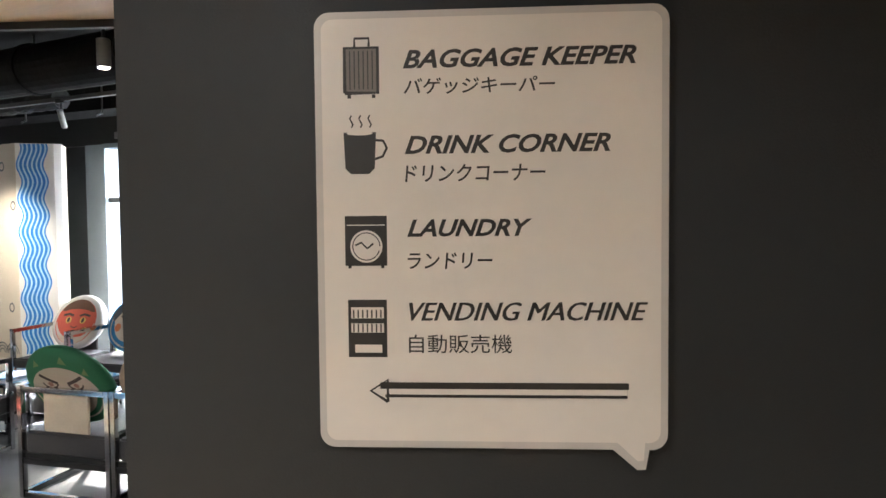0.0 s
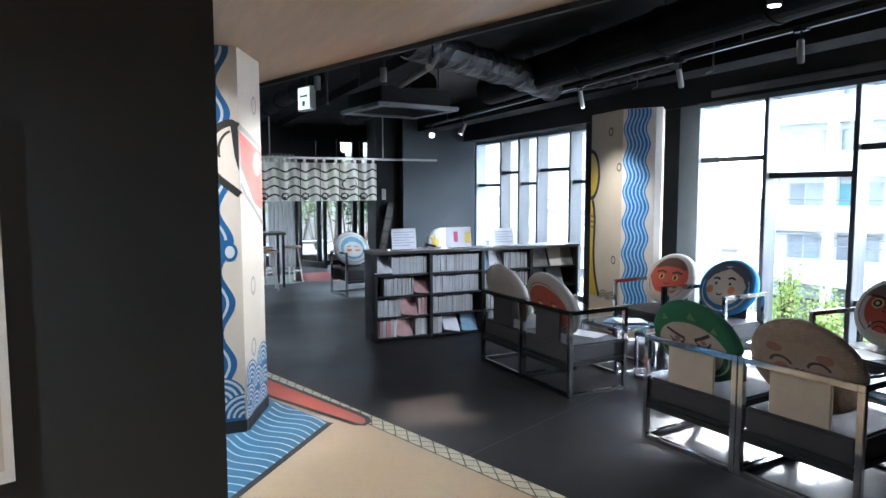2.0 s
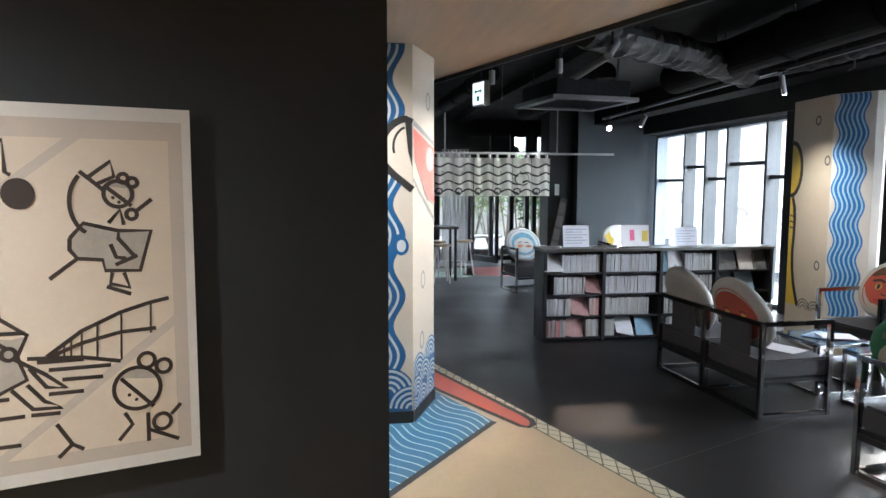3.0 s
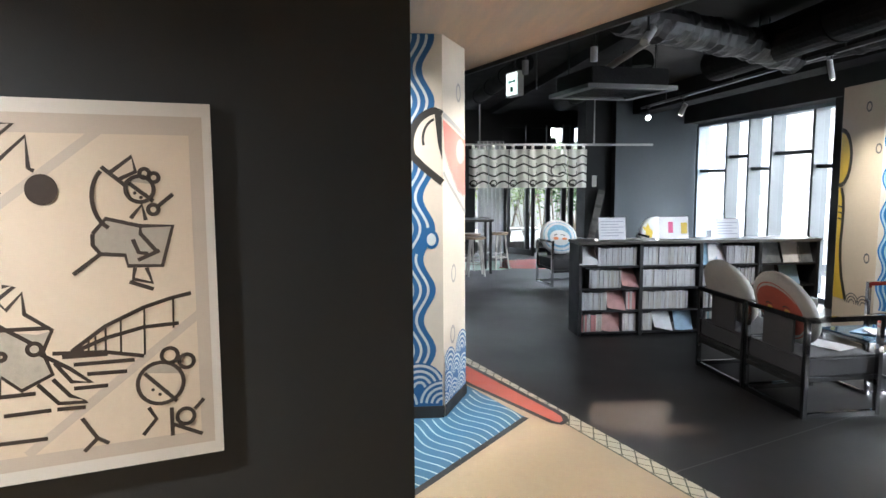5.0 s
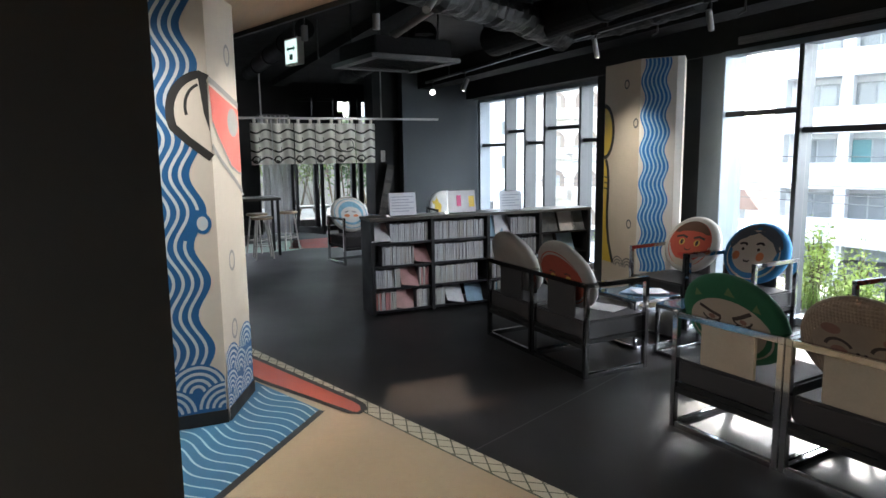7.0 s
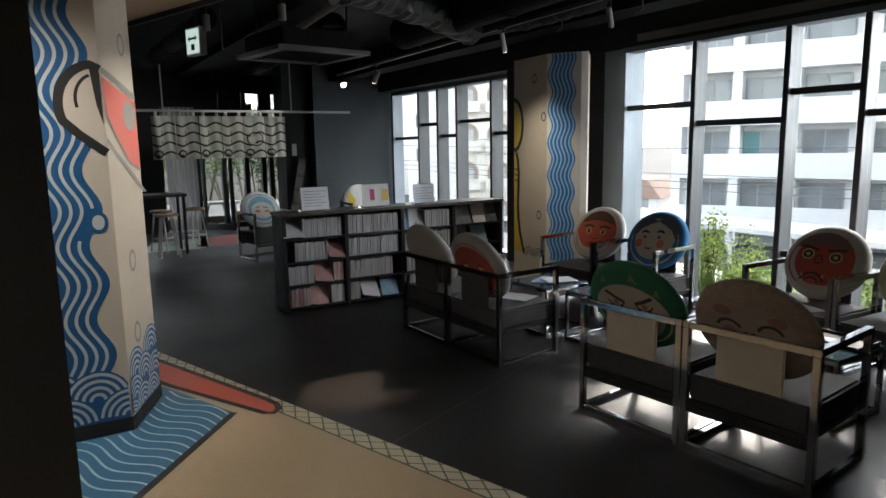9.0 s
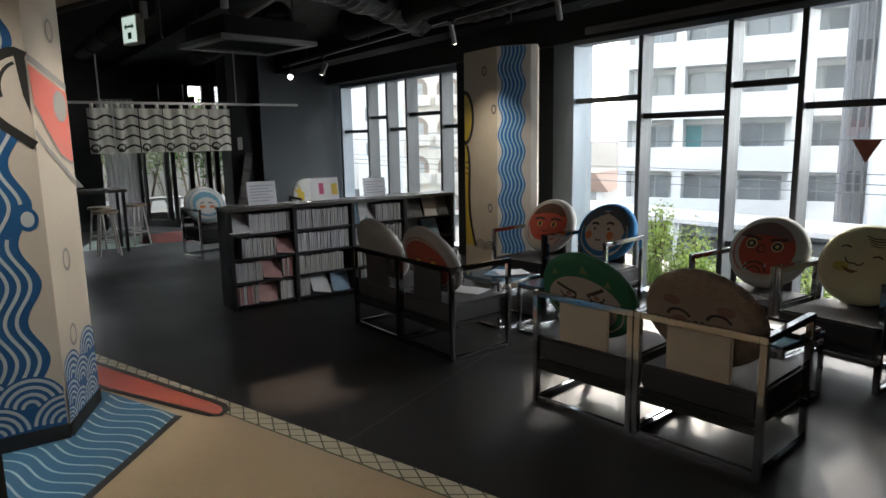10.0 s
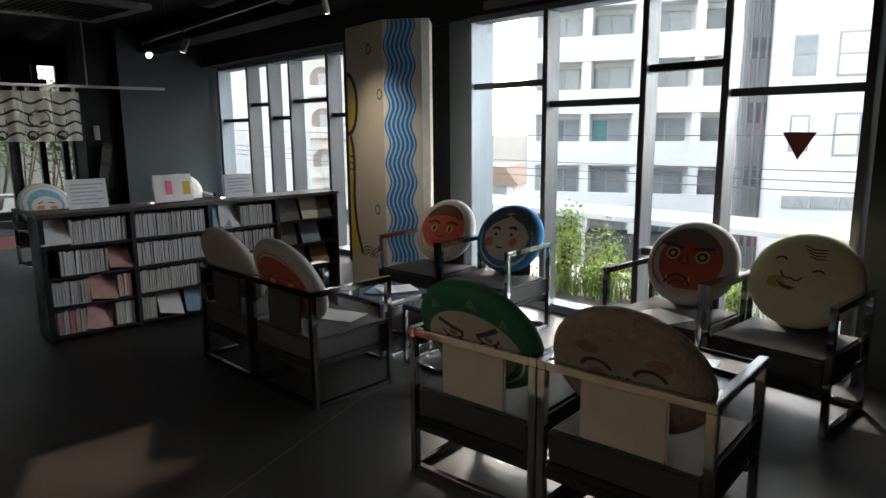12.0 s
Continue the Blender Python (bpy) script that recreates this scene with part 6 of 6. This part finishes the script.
near_b = thing("office_building", "plain white building with few windows across the street", "building", pose(-10.55, 23.8, 0, 0, 0, FA))
bm = bmesh.new()
add_box(bm, (8, 5, 3), (16, 10, 14))
part("wall", bm, BW, near_b)
bm = bmesh.new()
add_box(bm, (8, 5, 10.2), (16.3, 10.3, 0.4))
part("roof", bm, BG, near_b)
CREAM_PANE = mat("cream_blind", (0.80, 0.77, 0.62), 0.6, var=0.1)
for x, z, w_, h_, mt in ((0.85, 3.75, 0.6, 1.2, BPANE), (2.2, 3.75, 0.8, 1.3, CREAM_PANE), (0.85, 1.3, 0.5, 1.1, CREAM_PANE), (2.2, 1.25, 0.66, 1.3, CREAM_PANE), (4.2, 3.75, 0.8, 1.3, BPANE), (4.2, 1.25, 0.8, 1.3, BPANE)):
    win = new("window")
    win.parent = near_b
    bm = bmesh.new()
    add_box(bm, (x, -0.02, z), (w_ + 0.08, 0.06, h_ + 0.08))
    part("frame", bm, BG, win)
    for q in (-1, 1):
        bm = bmesh.new()
        add_box(bm, (x, -0.05, z + q * h_ / 4), (w_ - 0.04, 0.04, h_ / 2 - 0.06))
        part("pane", bm, mt, win)
for k in range(3):
    win = new("window")
    win.parent = near_b
    bm = bmesh.new()
    add_box(bm, (0.9 + 0.85 * k, -0.02, -0.95), (0.8, 0.06, 0.42))
    part("frame", bm, BG, win)
    bm = bmesh.new()
    add_box(bm, (0.9 + 0.85 * k, -0.05, -0.95), (0.72, 0.04, 0.34))
    part("pane", bm, mat("pale_pane", (0.45, 0.46, 0.45), 0.3), win)

# low houses further off, seen past the block of flats
for x, y, w_, d_, h_, a in ((-62, 46, 12, 8, 8.5, 20), (-50, 33, 10, 7, 15.5, 30), (-75, 38, 14, 9, 12.0, 10), (-62, 24, 12, 8, 13.0, 15), (-33.5, 34.5, 5, 5, 1.9, 27)):
    brown = h_ < 3
    h = thing("house", "small distant house with a red-brown roof" if brown else "pale distant house with a low roof", "building", pose(x, y, -4, 0, 0, a), group="distant houses")
    bm = bmesh.new()
    add_box(bm, (0, 0, h_ / 2), (w_, d_, h_))
    part("wall", bm, BW, h)
    bm = bmesh.new()
    add_prism(bm, [(-w_ / 2 - 0.4, 0.0), (w_ / 2 + 0.4, 0.0), (w_ / 2 - 0.5, 1.2), (-w_ / 2 + 0.5, 1.2)], -d_ / 2 - 0.3, d_ / 2 + 0.3)
    part("roof", bm, mat("roof_brown", (0.33, 0.22, 0.18), 0.8, var=0.2) if brown else mat("roof_pale", (0.45, 0.43, 0.41), 0.8, var=0.15), h, m=pose(0, 0, h_, 90, 0, 0))
    for k in range(4):
        for f in range(max(1, int(h_ / 3))):
            bm = bmesh.new()
            add_box(bm, (-w_ / 2 + w_ * (k + 0.6) / 4.4, -d_ / 2 - 0.02, 1.8 + 2.9 * f), (0.9, 0.06, 1.1))
            part("window", bm, BPANE, h)

# cream house with arched balconies, seen through the further window
arched = thing("arched_house", "cream house with stacked arched balconies down the street", "building", pose(-41.6, 26.5, 0, 0, 0, 57.3))
ARCH_WALL = mat("house_cream", (0.80, 0.76, 0.68), 0.8, var=0.06, scale=0.5)
bm = bmesh.new()
add_box(bm, (3.1, 3.0, 3.2), (8.2, 6.0, 14.4))
part("wall", bm, ARCH_WALL, arched)
for x in (0.0, 2.3, 4.6):
    for z in (-3.35, -0.61, 2.15, 4.92, 7.68):
        bay = new("balcony")
        bay.parent = arched
        bm = bmesh.new()
        add_prism(bm, [(-0.82, -0.95), (0.82, -0.95), (0.82, 0.15)] + ellipse(0, 0.15, 0.82, 0.75, 14, 0.0, math.pi)[1:-1] + [(-0.82, 0.15)], 0.0, 0.05)
        part("recess", bm, mat("recess_brown", (0.34, 0.28, 0.23), 0.8, var=0.15), bay, m=pose(x, 0.0, z, 90, 0, 0))
        bm = bmesh.new()
        add_box(bm, (x + 0.1, -0.065, z - 0.1), (0.75, 0.03, 1.1))
        part("window", bm, mat("pale_pane", (0.45, 0.46, 0.45), 0.3), bay)
        bm = bmesh.new()
        add_box(bm, (x, -0.35, z - 0.75), (1.9, 0.7, 0.75))
        part("parapet", bm, ARCH_WALL, bay)

# overhead wires and pole
bm = bmesh.new()
for k, z in enumerate((0.1, 0.35, 0.62, 1.6)):
    pts = [(-45 + 6 * i, 20.5 + 0.9 * k * 0.3 + 0.3 * i * 0.0, z - 0.35 * math.sin(math.pi * i / 10)) for i in range(11)]
    for p, q in zip(pts[:-1], pts[1:]):
        add_rod(bm, p, q, 0.014, 6)
solid("overhead_wires", bm, mat("wire_grey", (0.12, 0.12, 0.12), 0.6), "thin grey overhead wires across the street", "wire")
up = thing("utility_pole", "slim grey utility pole with crossbars", "utility pole", pose(-30.5, 21, -4))
bm = bmesh.new()
add_rod(bm, (0, 0, 0), (0, 0, 6.2), 0.14, 14, 0.10)
part("pole", bm, CONC, up)
for z in (5.0, 5.8):
    bm = bmesh.new()
    add_box(bm, (0, 0, z), (3.0, 0.08, 0.08))
    part("crossbar", bm, BG, up)
bm = bmesh.new()
add_box(bm, (-14, 19.5, -1.2), (16, 2.5, 0.15))
for k in range(5):
    add_rod(bm, (-21 + 3.5 * k, 18.4, -4.0), (-21 + 3.5 * k, 18.4, -1.27), 0.06, 8)
solid("street_canopy", bm, mat("canopy_white", (0.62, 0.63, 0.64), 0.6, var=0.06, scale=0.5), "long white flat canopy over the pavement", "canopy")


# added wall and slab that hold back bright sky behind the glass doors
box_ob("garden_wall", (-21.2, -2, 0), (-21.0, 9, 2.7), mat("garden_wall", (0.22, 0.21, 0.19), 0.9, var=0.2, scale=1.2), "grey-brown wall added behind the terrace shrubs to cut the sky", "wall")
box_ob("terrace_canopy", (-16.4, 1.9, 2.30), (-14.6, 3.75, 2.42), mat("sky_block_dark", (0.05, 0.05, 0.05), 0.7), "dark slab added over the terrace door to cut the sky", "canopy", kind="")
# plants
LEAF = mat("leaf_green", (0.19, 0.28, 0.06), 0.6, var=0.35, scale=3)
LEAF2 = mat("leaf_dark_green", (0.05, 0.11, 0.03), 0.6, var=0.35, scale=3)


def tuft(name, label, m, n, h, spread, material, seed, blade=0.012):
    """A clump of arching blades, each a bent strip that tapers to its tip."""
    r = random.Random(seed)
    bm = bmesh.new()
    for _ in range(n):
        a, b = r.uniform(0, 2 * math.pi), r.uniform(0.2, 1.0)
        hh = h * r.uniform(0.55, 1.1)
        x0, y0 = r.uniform(-spread, spread) * 0.6, r.uniform(-0.22, 0.22)
        w_ = blade * r.uniform(0.6, 1.3)
        c_, s_ = math.cos(a), math.sin(a)
        prev = None
        for i in range(5):
            t_ = i / 4
            px, py, pz = x0 + c_ * b * 0.35 * hh * t_ * t_, y0 + s_ * b * 0.25 * hh * t_ * t_, hh * (t_ - 0.25 * b * t_ * t_)
            ww = w_ * (1 - 0.92 * t_)
            cur = (bm.verts.new((px - s_ * ww, py + c_ * ww, pz)), bm.verts.new((px + s_ * ww, py - c_ * ww, pz)))
            if prev:
                bm.faces.new((prev[0], prev[1], cur[1], cur[0]))
            prev = cur
    return solid(name, bm, material, label, "plant", "stuff", m=m)


tuft("grass_clump", "tall green grasses outside the window", pose(-5.15, 6.0, -0.15), 380, 0.52, 0.55, LEAF, 3, 0.008)
tuft("grass_clump", "tall green grasses outside the window", pose(-4.0, 6.05, -0.15), 220, 0.40, 0.8, LEAF, 4, 0.008)
tuft("grass_clump", "low green grasses outside the window", pose(-3.0, 6.1, -0.15), 120, 0.32, 0.8, LEAF, 5, 0.008)


def bush(m, h, r_, seed, label, material, leaves=900, leaf=0.045, group="terrace shrubs"):
    """A shrub: stems that fork into twigs, with a loose crown of small leaves."""
    r = random.Random(seed)
    t_ = thing("shrub", label, "plant", m, group=group)
    bm = bmesh.new()
    tips = []
    for _ in range(7):
        a = r.uniform(0, 6.28)
        e = Vector((math.cos(a) * r_ * r.uniform(0.2, 0.7), math.sin(a) * r_ * r.uniform(0.2, 0.7), h * r.uniform(0.5, 0.95)))
        add_rod(bm, (0, 0, 0), e * 0.55, 0.02, 6, 0.013)
        add_rod(bm, e * 0.55, e, 0.013, 6, 0.005)
        tips += [e, e * 0.8, e * 0.65]
    part("trunk", bm, mat("bark", (0.12, 0.09, 0.06), 0.9), t_)
    bm = bmesh.new()
    for _ in range(leaves):
        c_ = r.choice(tips) + Vector((r.gauss(0, 1), r.gauss(0, 1), r.gauss(0, 1))) * r_ * 0.28
        if c_.z < 0.1:
            continue
        u_ = Vector((r.gauss(0, 1), r.gauss(0, 1), r.gauss(0, 0.6))).normalized()
        v_ = u_.orthogonal().normalized()
        s_ = leaf * r.uniform(0.65, 1.35)
        bm.faces.new([bm.verts.new(c_ + u_ * s_ * p + v_ * s_ * q) for p, q in ((-1, 0), (0, -0.45), (1, 0), (0, 0.45))])
    part("crown", bm, material, t_)
    return t_


for k, (x, y, h_, r_) in enumerate(((-16.6, 4.3, 2.3, 0.8), (-17.4, 3.3, 2.7, 0.9), (-16.9, 5.3, 2.0, 0.8), (-18.5, 2.4, 2.8, 1.0), (-19.0, 4.6, 3.2, 1.2), (-18.2, 3.9, 3.0, 1.1), (-19.4, 3.4, 3.4, 1.2), (-19.8, 5.8, 3.3, 1.2))):
    bush(pose(x, y, 0.0), h_, r_, 20 + k, "leafy green shrub on the terrace", LEAF if k % 2 else LEAF2)
for k, (x, y, h_, r_) in enumerate(((-21, 18.2, 2.6, 1.2), (-19, 18.0, 2.2, 1.1), (-24, 18.3, 3.0, 1.4), (-16.5, 17.8, 2.0, 1.0))):
    bush(pose(x, y, -4.0), h_, r_, 40 + k, "leafy green street shrub below the canopy", LEAF)
YOUNG = mat("leaf_young_green", (0.30, 0.40, 0.09), 0.6, var=0.35, scale=5)
for k, (x, y, h_, r_) in enumerate(((-5.42, 5.98, 1.02, 0.20), (-5.55, 6.05, 0.62, 0.26), (-5.10, 6.0, 0.60, 0.26), (-4.72, 6.05, 0.52, 0.26), (-4.35, 6.08, 0.42, 0.24), (-3.83, 6.1, 0.58, 0.20), (-5.25, 6.3, 0.75, 0.30))):
    bush(pose(x, y, -0.15), h_, r_, 60 + k, "young yellow-green shrub outside the window", YOUNG, 700, 0.022, "window shrubs")
bench = thing("terrace_bench", "pale plain bench on the terrace", "bench", pose(-15.6, 3.0, 0.0))
bm = bmesh.new()
add_box(bm, (0, 0, 0.42), (0.4, 1.2, 0.05))
part("seat", bm, WHITE, bench, bevel=0.004)
for s_ in (-0.5, 0.5):
    bm = bmesh.new()
    add_box(bm, (0, s_, 0.1975), (0.34, 0.05, 0.395))
    part("leg", bm, WHITE, bench, bevel=0.004)
